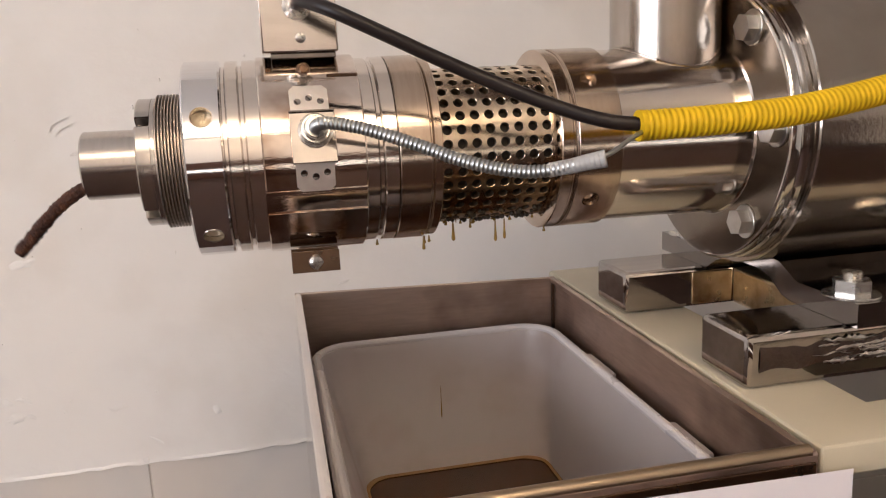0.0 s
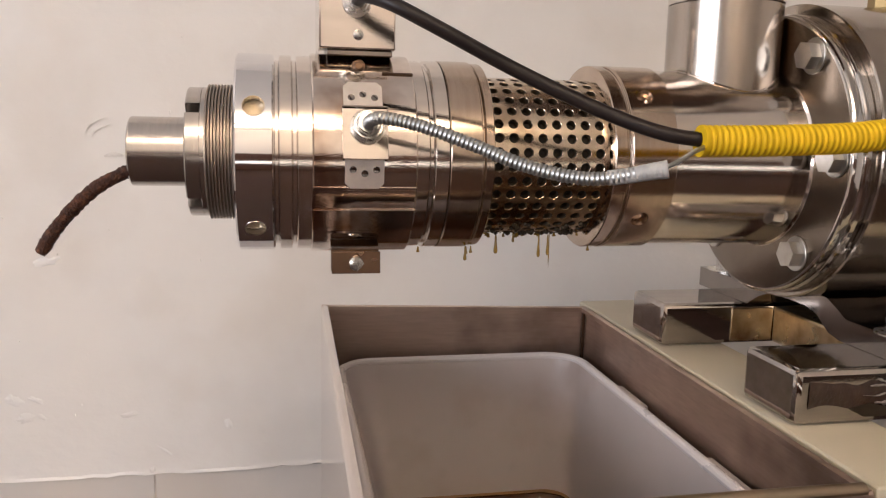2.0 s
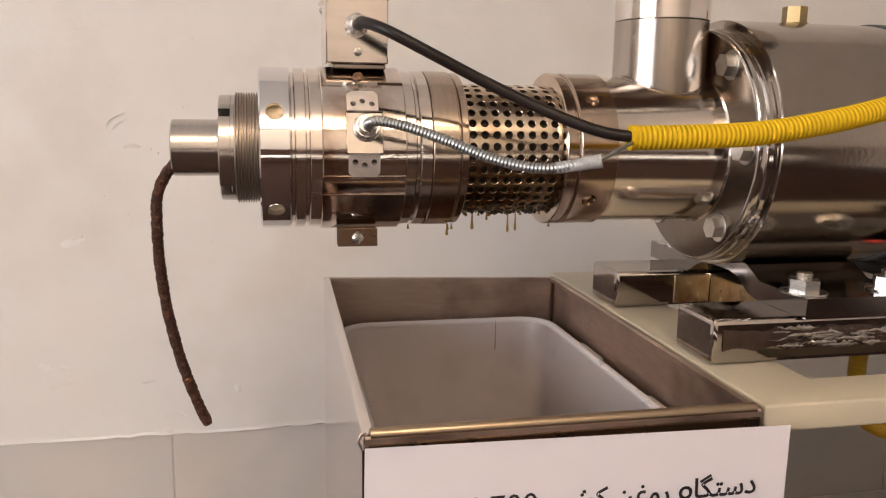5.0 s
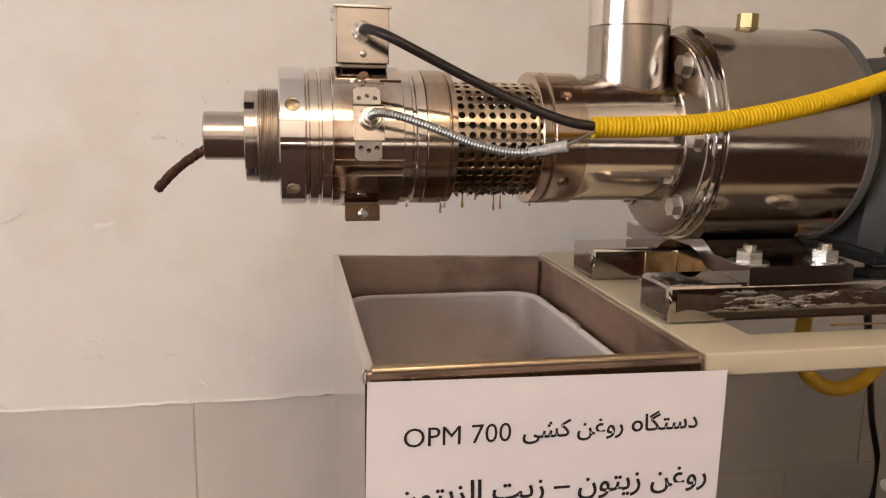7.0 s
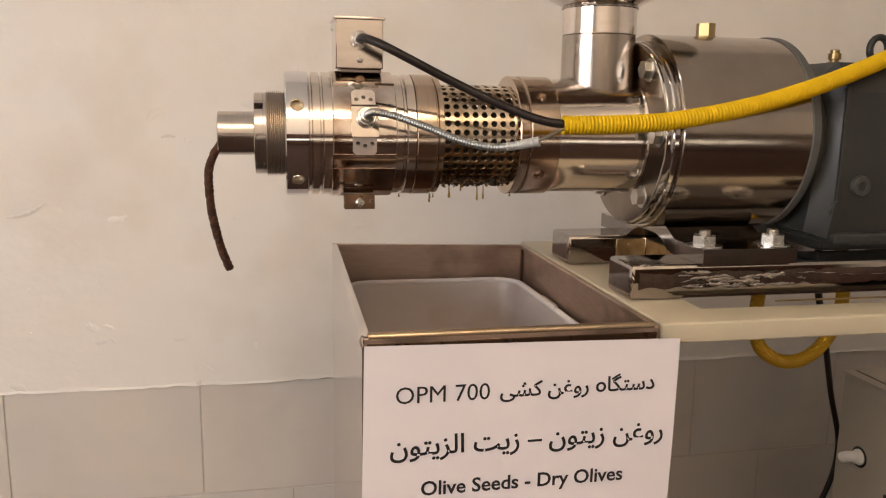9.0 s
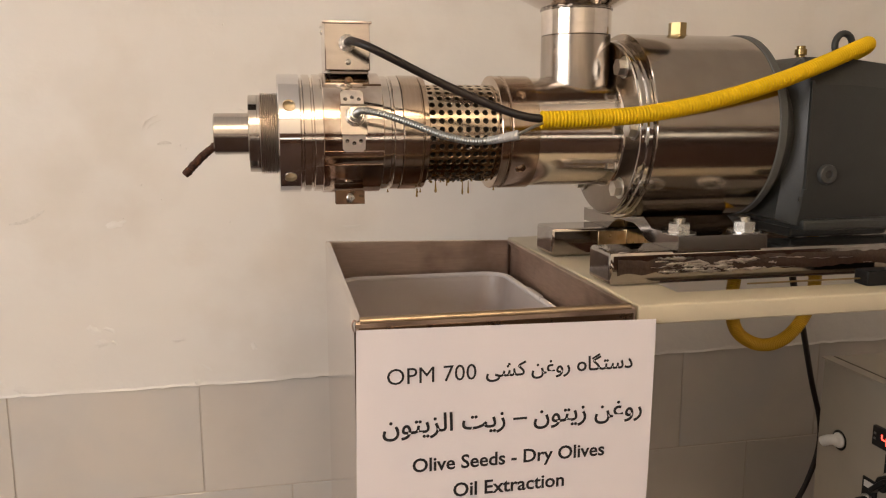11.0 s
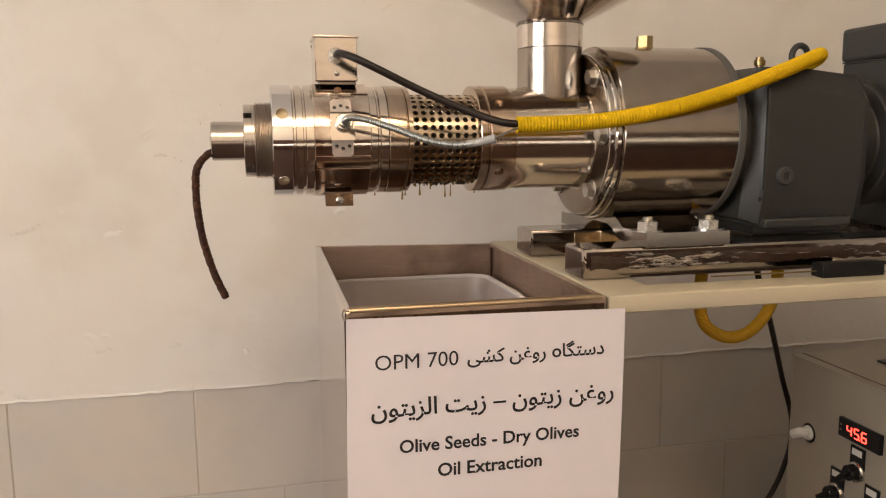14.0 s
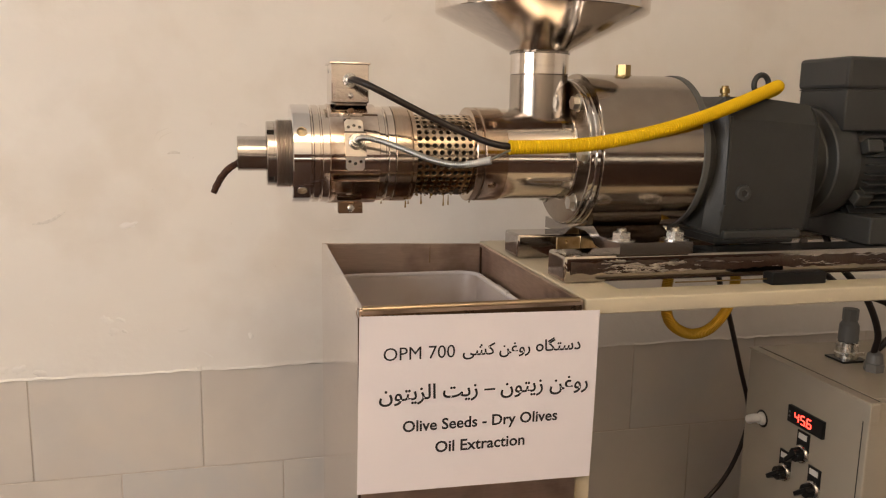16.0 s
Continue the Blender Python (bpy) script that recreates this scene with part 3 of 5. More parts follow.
def tub():
    t = thing("plastic_tub", "milky white translucent plastic tub inside the steel box", "tub")
    x0, x1, y0, y1 = 0.013, 0.266, 0.015, 0.418
    z0, z1 = 0.588, 0.7525

    def ring(left, right, ends, r, z):
        return rounded_ring(x0 + left, x1 - right, y0 + ends, y1 - ends, r, z)
    rings = [ring(0.050, 0.018, 0.022, 0.022, z0 + 0.0005), ring(0.046, 0.013, 0.018, 0.026, z0 + 0.005),
             ring(0.004, 0.004, 0.004, 0.034, z1 - 0.012), ring(0, 0, 0, 0.037, z1 - 0.010), ring(0, 0, 0, 0.037, z1 - 0.001),
             ring(0.0025, 0.002, 0.002, 0.036, z1), ring(0.010, 0.007, 0.007, 0.034, z1 - 0.001), ring(0.0125, 0.009, 0.010, 0.033, z1 - 0.010),
             ring(0.048, 0.015, 0.020, 0.025, z0 + 0.009), ring(0.056, 0.024, 0.028, 0.020, z0 + 0.003)]
    bm = loft(rings)
    bm.faces.new([v for v in bm.verts][:len(rings[0])][::-1])
    part("body", bm, TUB, t)
    bead = ring(0.0050, 0.0040, 0.0040, 0.035, z1 - 0.0008)
    part("rim", tube(bead + [bead[0], bead[1]], 0.0042, 12, False), TUBRIM, t, "thick pale rounded rim")
    for y in (0.285, 0.125):
        part("rim_tab", box(x1 - 0.004, x1 + 0.0065, y - 0.028, y + 0.028, z1 - 0.006, z1 + 0.0002, 0.002), TUB, t)
    # the oil
    lvl = 0.6120
    bm = loft([ring(0.054, 0.022, 0.026, 0.02, z0 + 0.0045), ring(0.0420, 0.0136, 0.0184, 0.025, lvl)])
    oil = single("olive_oil", bm, OIL, "thin pool of dark brown olive oil in the tub", "oil")
    bm = bmesh.new()
    a = ring(0.0440, 0.0152, 0.0202, 0.024, lvl + 0.0008)
    b = [p.lerp(Vector((0.150, 0.216, lvl + 0.0006)), 0.035 + 0.012 * noise.noise(p * 60)) for p in a]
    va, vb = [bm.verts.new(p) for p in a], [bm.verts.new(p) for p in b]
    for k in range(len(a)):
        bm.faces.new((va[k], va[(k + 1) % len(a)], vb[(k + 1) % len(a)], vb[k]))
    part("foam_edge", bm, FOAM, oil, "golden foamy rim of the oil")


# ---- sign ----
def sheet_bow(u, w):
    """How far the sheet stands off its plane."""
    return -0.0012 * math.sin(math.pi * min(1, max(0, w))) * min(1, max(0, u))


def writing(name, body, x0, x1, z_base, parent, y, bold=0.0, label=""):
    curve = bpy.data.curves.new(name, "FONT")
    curve.body = body
    curve.offset = bold
    curve.resolution_u = 3
    ob = bpy.data.objects.new(name, curve)
    scene.collection.objects.link(ob)
    bpy.context.view_layer.update()
    me = bpy.data.meshes.new_from_object(ob.evaluated_get(bpy.context.evaluated_depsgraph_get()))
    bpy.data.objects.remove(ob)
    bpy.data.curves.remove(curve)
    xs = [v.co.x for v in me.vertices]
    k = (x1 - x0) / (max(xs) - min(xs))
    lo = min(xs)
    for v in me.vertices:
        x, z = x0 + (v.co.x - lo) * k, z_base + v.co.y * k
        v.co = Vector((x, y + sheet_bow(x / 0.2985, (z - 0.5745) / 0.2150), z))
    me.materials.clear()
    me.materials.append(INK)
    made = new(name, me)
    made.parent = parent
    if label:
        tagged(made, label)
    return made


def glyphs(*codes):
    return "".join(chr(c) for c in codes)


def paper_sign():
    t = thing("paper_sign", "white printed paper sheet taped to the steel box", "sign")
    bm = bmesh.new()
    nx, nz = 24, 16
    grid = []
    for i in range(nx + 1):
        u = i / nx
        row = []
        for j in range(nz + 1):
            w = j / nz
            x = 0.0005 + u * 0.2985 - 0.003 * (1 - w)
            z = 0.5745 + w * (0.2175 - 0.0055 * u) - 0.006 * (1 - w) * u
            y = -0.0022 + sheet_bow(u, w)
            row.append((x, y, z))
        grid.append(row)
    front = [[bm.verts.new(p) for p in row] for row in grid]
    back = [[bm.verts.new((p[0], p[1] + 0.0003, p[2])) for p in row] for row in grid]
    for i in range(nx):
        for j in range(nz):
            bm.faces.new((front[i][j], front[i + 1][j], front[i + 1][j + 1], front[i][j + 1]))
            bm.faces.new((back[i][j], back[i][j + 1], back[i + 1][j + 1], back[i + 1][j]))
    part("sheet", bm, PAPER, t)
    Y = -0.0026
    ends = glyphs(0xFBFD, 0xFEB8, 0xFB90)
    oil = glyphs(0xFEE6, 0xFECF, 0xFEED, 0xFEAD)
    device = "o" + glyphs( 0xFE8E, 0xFB95, 0xFE98, 0xFEB3, 0xFEA9)
    olive = glyphs(0xFEE5, 0xFEEE, 0xFE98, 0xFBFE, 0xFEAF)
    zeyt = glyphs(0xFE96, 0xFBFE, 0xFEAF)
    the_olive = glyphs(0xFEE5, 0xFEEE, 0xFE98, 0xFBFE, 0xFEB0, 0xFEDF, 0xFE8D)
    writing("writing", "OPM 700", 0.0285, 0.1145, 0.7375, t, Y)
    writing("writing", " ".join((ends, oil, device)), 0.124, 0.275, 0.7385, t, Y, 0.016)
    writing("writing", " ".join((the_olive, zeyt, "\u2013", olive, oil)), 0.0235, 0.287, 0.688, t, Y, 0.014)
    writing("writing", "Olive Seeds - Dry Olives", 0.052, 0.248, 0.6485, t, Y, 0.020)
    writing("writing", "Oil Extraction", 0.092, 0.206, 0.6195, t, Y, 0.020)


# ---- the press ----
def perforated_tube(x0, x1, r, r_in, rows, cols, hole):
    """A tube with rows x cols round holes, cut right through its wall."""
    verts, faces = [], []
    sides = 12
    cw, ca = (x1 - x0) / cols, 2 * math.pi / rows

    def put(u, arc, rad):
        a = arc / r
        verts.append((u, AX_Y - rad * math.cos(a), AX_Z + rad * math.sin(a)))
        return len(verts) - 1
    for i in range(cols):
        for j in range(rows):
            cx, ca0 = x0 + (i + 0.5) * cw, (j + 0.5) * ca * r
            half_u, half_v = cw / 2, ca * r / 2
            outer, ring, inner, rim = [], [], [], []
            for k in range(sides):
                a = 2 * math.pi * k / sides
                c, s = math.cos(a), math.sin(a)
                m = 1 / max(abs(c), abs(s))
                outer.append(put(cx + half_u * max(-1, min(1, c * m)), ca0 + half_v * max(-1, min(1, s * m)), r))
                rim.append(put(cx + hole * 1.08 * c, ca0 + hole * 1.08 * s, r))
                ring.append(put(cx + hole * c, ca0 + hole * s, r - 0.0003))
                inner.append(put(cx + hole * c, ca0 + hole * s, r_in))
            for k in range(sides):
                q = (k + 1) % sides
                faces.append((outer[k], outer[q], rim[q], rim[k]))
                faces.append((rim[k], rim[q], ring[q], ring[k]))
                faces.append((ring[k], ring[q], inner[q], inner[k]))
    # corners of the cells, left open by the twelve-sided holes
    for i in range(cols):
        for j in range(rows):
            cx, ca0 = x0 + (i + 0.5) * cw, (j + 0.5) * ca * r
            for su in (-1, 1):
                for sv in (-1, 1):
                    c30 = math.tan(math.pi / 6)
                    a = put(cx + su * cw / 2, ca0 + sv * ca * r / 2, r)
                    b = put(cx + su * cw / 2 * c30, ca0 + sv * ca * r / 2, r)
                    d = put(cx + su * cw / 2, ca0 + sv * ca * r / 2 * c30, r)
                    faces.append((a, b, d))
    me = bpy.data.meshes.new("perforated_cage")
    me.from_pydata(verts, [], faces)
    bm = bmesh.new()
    bm.from_mesh(me)
    bpy.data.meshes.remove(me)
    bmesh.ops.remove_doubles(bm, verts=bm.verts, dist=1e-5)
    return bm


def on_axis(x, angle, radius):
    """A frame on the press's outside: z points outward; angle 180 faces the room, 90 is the top."""
    a = radians(angle)
    out = Vector((0, math.cos(a), math.sin(a)))
    along = Vector((1, 0, 0))
    side = out.cross(along)
    m = Matrix((along, side, out)).transposed().to_4x4()
    m.translation = Vector((x, AX_Y, AX_Z)) + out * radius
    return m


def oil_press():
    t = thing("oil_press", "polished stainless steel screw oil press head and bearing housing", "oil press")
    part("nozzle", hollow(-0.130, -0.092, 0.0227, 0.016, 0.001), TURNED, t, "turned steel outlet nozzle")
    # castle nut with slots
    nut = part("castle_nut", axis_body([(-0.0836, 0.0165), (-0.0836, 0.0425), (-0.0800, 0.0425), (-0.0800, 0.0165)], 0.0005), TURNED, t)
    part("nut_core", axis_body([(-0.0925, 0.0165), (-0.0925, 0.0270), (-0.0834, 0.0270), (-0.0834, 0.0165)], 0.0004), TURNED, nut)
    slots = (46, 137, 227, 317)
    for k, ang in enumerate(slots):
        end = slots[(k + 1) % 4] + (360 if k == 3 else 0)
        part("lug", sector(-0.0925, -0.0834, 0.0268, 0.0425, ang + 5.5, end - 5.5), TURNED, nut)
    prof = [(-0.0805, 0.0)]
    x = -0.0805
    while x < -0.0605:
        prof += [(x, 0.0420), (x + 0.0003, 0.0420), (x + 0.0009, 0.0449), (x + 0.0013, 0.0449)]
        x += 0.0020
    prof += [(-0.058, 0.0434), (-0.058, 0.0)]
    part("threaded_sleeve", axis_body(prof, 0), THREAD, t, "finely threaded dark steel sleeve")
    holes = (152, 224, 296, 8, 80)
    body = bored(drum(-0.0615, -0.0375, 0.0655, 0.0012, 144), [turned(on_axis(-0.0495, ang, 0.0655), revolve([(0, -0.006), (0.0066, -0.006), (0.0066, 0.004), (0, 0.004)], 28)) for ang in holes])
    ring = part("ring_nut", body, CHROME, t, "mirror-polished ring nut with spanner holes")
    for ang in holes:
        m = on_axis(-0.0495, ang, 0.0655)
        part("spanner_hole_rim", turned(m, revolve([(0.0072, -0.0004), (0.0071, 0.0001), (0.0066, 0.0001), (0.0064, -0.0006)], 28)), STEEL, ring)
        part("spanner_hole", turned(m, revolve([(0.0065, -0.0046), (0.004, -0.0036), (0, -0.0034)], 28)), RECESS, ring, "brass-toned floor of a spanner hole")
    part("cage_ring", axis_body([(-0.0375, 0), (-0.0375, 0.0615), (-0.0345, 0.0615), (-0.0345, 0.0650), (-0.0265, 0.0650), (-0.0265, 0.0618), (-0.0235, 0.0618), (-0.0235, 0.0650), (-0.014, 0.0650), (-0.014, 0)], 0.0006), STEEL, t)

    band = part("heater_band", hollow(-0.0145, 0.050, 0.0668, 0.062, 0.0008), BURNT, t, "stainless steel heater band browned by oil")
    part("band_seam", turned(on_axis(0.0178, 196, 0.0668), box(-0.032, 0.032, -0.0012, 0.0012, -0.001, 0.0007, 0.0004)), BURNT, band)
    part("band_seam", turned(on_axis(0.0178, 216, 0.0668), box(-0.032, 0.032, -0.009, 0.009, -0.001, 0.0008, 0.0005)), BURNT, band)
    part("band_seam", turned(on_axis(0.0178, 128, 0.0668), box(0.012, 0.032, -0.0008, 0.0008, -0.001, 0.0010, 0.0003)), BROWNED, band)
    # riveted terminal plates on the band
    for x, ang in ((0.0165, 146.0), (0.0170, 186.5)):
        m = on_axis(x, ang, 0.0672)
        tab = box(-0.0120, 0.0120, -0.0105, 0.0105, -0.0012, 0.0010)
        upright = [e for e in tab.edges if abs(e.verts[0].co.z - e.verts[1].co.z) > 0.001]
        bmesh.ops.bevel(tab, geom=upright, offset=0.0032, segments=1, affect="EDGES")
        plate = part("rivet_plate", turned(m, tab), TABSTEEL, band, "bright riveted tab with cut corners")
        for k in (-1, 0, 1):
            part("rivet", turned(m @ Matrix.Translation((0.0072 * k, 0.0012 * (1 - 2 * abs(k)) * (1 if ang < 160 else -1), 0.0009)), revolve([(0.0023, 0), (0.0021, 0.0006), (0.0012, 0.0004), (0, 0.0004)], 16)), DARKCHROME, plate)
    m = on_axis(0.0172, 167.5, 0.0660)
    plate = part("sensor_plate", turned(m, box(-0.0140, 0.0140, -0.0155, 0.0160, -0.002, 0.0040, 0.0005)), STEEL, band, "bright bent terminal plate")
    part("plate_fold", turned(m, box(-0.0140, 0.0140, 0.0161, 0.0173, -0.003, 0.0058, 0.0004)), DARKCHROME, plate)
    bm = revolve(bevelled([(0, 0.003), (0.0108, 0.003), (0.0108, 0.0065), (0.0094, 0.0065), (0.0094, 0.0105), (0.0070, 0.0105), (0.0070, 0.016), (0, 0.016)], 0.0006), 32)
    part("sensor_fitting", turned(on_axis(0.0185, 164, 0.0660), bm), ZINC, band)
    # clamp ears and screw below
    for y in (0.1730, 0.1830):
        part("clamp_ear", turned(pose(0.0145, y, 0.9000, -6, 0, 0), box(-0.0160, 0.0160, -0.0009, 0.0009, -0.0115, 0.003, 0.0003)), BROWNED, band, "dark oil-browned clamp ear")
    bm = revolve([(0.0054, 0), (0.0052, 0.0014), (0.0038, 0.0028), (0, 0.0033)], 24)
    absorb(bm, box(-0.004, 0.004, -0.0006, 0.0006, 0.0024, 0.0037))
    absorb(bm, box(-0.0006, 0.0006, -0.004, 0.004, 0.0024, 0.0037))
    part("clamp_screw", turned(Matrix.Translation((0.0145, 0.1722, 0.8955)) @ pose(0, 0, 0, 90, 0, 20), bm), ZINC, band)
    # terminal box on top
    tb = part("terminal_box", box(-0.0095, 0.0395, 0.176, 0.232, 1.0335, 1.0845, 0.0012), STEEL, t, "mirror-bright sheet steel terminal box")
    part("box_lid_edge", box(-0.0115, 0.0415, 0.1742, 0.234, 1.0825, 1.0855, 0.0008), STEEL, tb)
    part("box_foot", box(-0.004, 0.038, 0.180, 0.225, 1.0295, 1.0335, 0.0008), DARKCHROME, tb)
    m = Matrix.Translation((0.0145, 0.176, 1.0625)) @ pose(0, 0, 0, 90)
    bm = revolve(bevelled([(0, 0), (0.0092, 0), (0.0092, 0.0035), (0.0078, 0.0035), (0.0078, 0.0075), (0.0056, 0.0075), (0.0056, 0.013), (0, 0.013)], 0.0006), 28)
    absorb(bm, prism(6, 0.0088, 0.002, 0.0055, 0.0004))
    part("cable_gland", turned(m, bm), ZINC, tb)
    part("box_screw", turned(Matrix.Translation((0.0155, 0.176, 1.0425)) @ pose(0, 0, 0, 90), revolve([(0.0034, 0), (0.0032, 0.0012), (0, 0.0026)], 16)), ZINC, tb)
    part("box_screw", turned(Matrix.Translation((-0.0112, 0.190, 1.074)) @ pose(0, 0, 0, 0, -90), revolve([(0.0030, 0), (0.0028, 0.0012), (0, 0.0024)], 16)), ZINC, tb)
    part("standoff", turned(Matrix.Translation((0.0155, 0.176, 1.0225)) @ pose(0, 0, 0, 80), revolve(bevelled([(0, 0), (0.0044, 0), (0.0044, 0.0025), (0.0028, 0.0025), (0.0028, 0.004), (0, 0.004)], 0.0005), 20)), BROWNED, band)

    part("cage_ring", axis_body([(0.050, 0), (0.050, 0.0640), (0.0585, 0.0640), (0.0585, 0.0615), (0.0618, 0.0615), (0.0618, 0.0645), (0.0712, 0.0645), (0.0712, 0)], 0.0006), STEEL, t)
    part("cage_ring", axis_body([(0.0716, 0), (0.0716, 0.0648), (0.0925, 0.0648), (0.0925, 0.0620), (0.0945, 0.0620), (0.0945, 0.0636), (0.1005, 0.0636), (0.1005, 0.0)], 0.0006), BRONZED, t, "brownish heat-tinted cage ring")
    cage = part("perforated_cage", perforated_tube(0.1005, 0.1800, 0.0548, 0.0500, 36, 8, 0.0032), CAGESTEEL, t, "stainless steel strainer tube full of round holes", 30)
    cage.data.materials.append(CORE)
    cage.data.materials.append(OILYSTEEL)
    for p in cage.data.polygons:
        c = p.center
        # hole walls take the dark cake colour, to paint the shade inside them
        if math.hypot(c.y - AX_Y, c.z - AX_Z) < 0.0540:
            p.material_index = 1
        elif c.z - AX_Z < -0.012 + 0.016 * noise.noise((c.x * 60, c.y * 40, 2)) + 0.008 * noise.noise((c.x * 220, c.z * 150, 7)):
            # the oil has run down and wetted this part
            p.material_index = 2
    part("cage_core", drum(0.099, 0.182, 0.0497), CORE, t, "oily press cake behind the holes")
    part("cage_ring", axis_body([(0.1800, 0), (0.1800, 0.0595), (0.1815, 0.0655), (0.188, 0.0655), (0.190, 0.0655), (0.190, 0.0635), (0.1925, 0.0635), (0.1925, 0.0655), (0.1935, 0.0655), (0.1935, 0)], 0.0006), BRONZED, t)
    holes = (139, 217, 295, 61)
    body = bored(axis_body([(0.1935, 0), (0.1935, 0.0655), (0.2255, 0.0655), (0.2255, 0.0)], 0.0006, 144), [turned(on_axis(0.2065, ang, 0.0655), revolve([(0, -0.007), (0.0062, -0.007), (0.0062, 0.004), (0, 0.004)], 24)) for ang in holes])
    collar = part("collar", body, BRONZED, t, "turned steel collar with spanner holes")
    for ang in holes:
        part("spanner_hole", turned(on_axis(0.2065, ang, 0.0655), revolve([(0.0061, -0.0060), (0.0040, -0.0050), (0, -0.0048)], 24)), BRONZED, collar)
    part("barrel", axis_body([(0.2257, 0), (0.2257, 0.0635), (0.3225, 0.0635), (0.3250, 0.0642), (0.3263, 0.0655), (0.3270, 0.0672), (0.3270, 0)], 0), STEEL, t, "mirror-polished steel feed barrel")
    # feed neck: a turned pipe that meets the barrel
    bm = revolve(bevelled([(0.0365, 0.030), (0.0408, 0.030), (0.0408, 0.1120), (0.0365, 0.1120), (0.0365, 0.030)], 0.0006), 64)
    neck = part("feed_neck", turned(Matrix.Translation((0.2885, AX_Y, AX_Z)), bm), NECKSTEEL, t, "polished upright feed neck")
    weld = [Vector((0.2885 + 0.0412 * math.cos(a), AX_Y + 0.0412 * math.sin(a), AX_Z + math.sqrt(max(0, 0.0640 ** 2 - (0.0412 * math.sin(a)) ** 2)))) for a in (2 * math.pi * k / 72 for k in range(73))]
    part("weld_bead", tube(weld, lambda i: 0.0010 + 0.0004 * math.sin(i * 2.3), 8, False), NECKSTEEL, neck, "thin weld bead")
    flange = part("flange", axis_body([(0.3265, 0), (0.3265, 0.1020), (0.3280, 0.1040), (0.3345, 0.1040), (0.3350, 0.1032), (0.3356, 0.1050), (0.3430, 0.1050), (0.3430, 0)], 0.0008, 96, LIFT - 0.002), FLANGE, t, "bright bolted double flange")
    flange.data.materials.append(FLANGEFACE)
    # faces are satin, and toned darker to hold down reflected window light
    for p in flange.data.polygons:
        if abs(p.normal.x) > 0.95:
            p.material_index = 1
    for ang in (51, 129, 180, 231, 309, 0):
        m = Matrix.Translation((0, 0, LIFT)) @ on_axis(0.3265, ang, 0.0885) @ pose(0, 0, 0, 0, -90, 0)
        bolt("flange_bolt", flange, m, 0.0098, 0.0080, 0.0125, mat=HEXSTEEL)
    part("bearing_housing", drum(0.343, 0.4980, 0.1105, 0.001, 96, LIFT), SATIN, t, "mirror-polished steel bearing housing")
    part("gasket", drum(0.4925, 0.5025, 0.1120, 0.001, 96, LIFT), GREYRING, t, "grey end ring")
    bm = revolve(bevelled([(0, 0), (0.0125, 0), (0.0125, 0.0022), (0, 0.0022)], 0.0005), 24)
    absorb(bm, turned(Matrix.Rotation(0.35, 4, "Z"), prism(6, 0.0108, 0.0022, 0.0165, 0.0012)))
    part("filler_plug", turned(Matrix.Translation((0.418, 0.207, AX_Z + LIFT + 0.1085)), bm), BRASS, t, "brass hexagon filler plug")
    # saddle foot under the housing
    prof = [(0.350, 0.8382), (0.350, 0.856), (0.285, 0.856), (0.262, 0.866), (0.225, 0.868), (0.19, 0.868), (0.165, 0.866), (0.152, 0.860), (0.143, 0.855), (0.078, 0.855), (0.078, 0.8382), (0.148, 0.8382), (0.160, 0.841), (0.175, 0.851), (0.19, 0.855), (0.235, 0.855), (0.252, 0.848), (0.268, 0.8382)]
    part("saddle_foot", extrude_outline(prof, 0.363, 0.472, 0.0008), DARKCHROME, t, "dark polished saddle foot")
    for x, y, z in ((0.375, 0.100, 0.855), (0.456, 0.100, 0.855), (0.380, 0.329, 0.856), (0.456, 0.322, 0.856)):
        bolt("foot_nut", t, Matrix.Translation((x, y, z)), 0.0130, 0.0100, 0.0190, 0.006)


def hopper():
    t = thing("hopper", "polished steel cone hopper standing in the feed neck", "hopper")
    neck = revolve(bevelled([(0.0385, 0.1122), (0.0412, 0.1122), (0.0412, 0.1385), (0.0412, 0.1430), (0.1490, 0.1960), (0.1490, 0.2650), (0.1470, 0.2650), (0.1470, 0.1975), (0.0385, 0.1445), (0.0385, 0.1122)], 0.0006), 96)
    part("cone", turned(Matrix.Translation((0.2885, AX_Y, AX_Z)), neck), STEEL, t)
    part("rim_weld", tube([Vector((0.2885 + 0.0414 * math.cos(a), AX_Y + 0.0414 * math.sin(a), AX_Z + 0.1415)) for a in (2 * math.pi * k / 64 for k in range(65))], lambda i: 0.0012 + 0.0004 * math.sin(i * 3.1), 8, False), DARKCHROME, t)


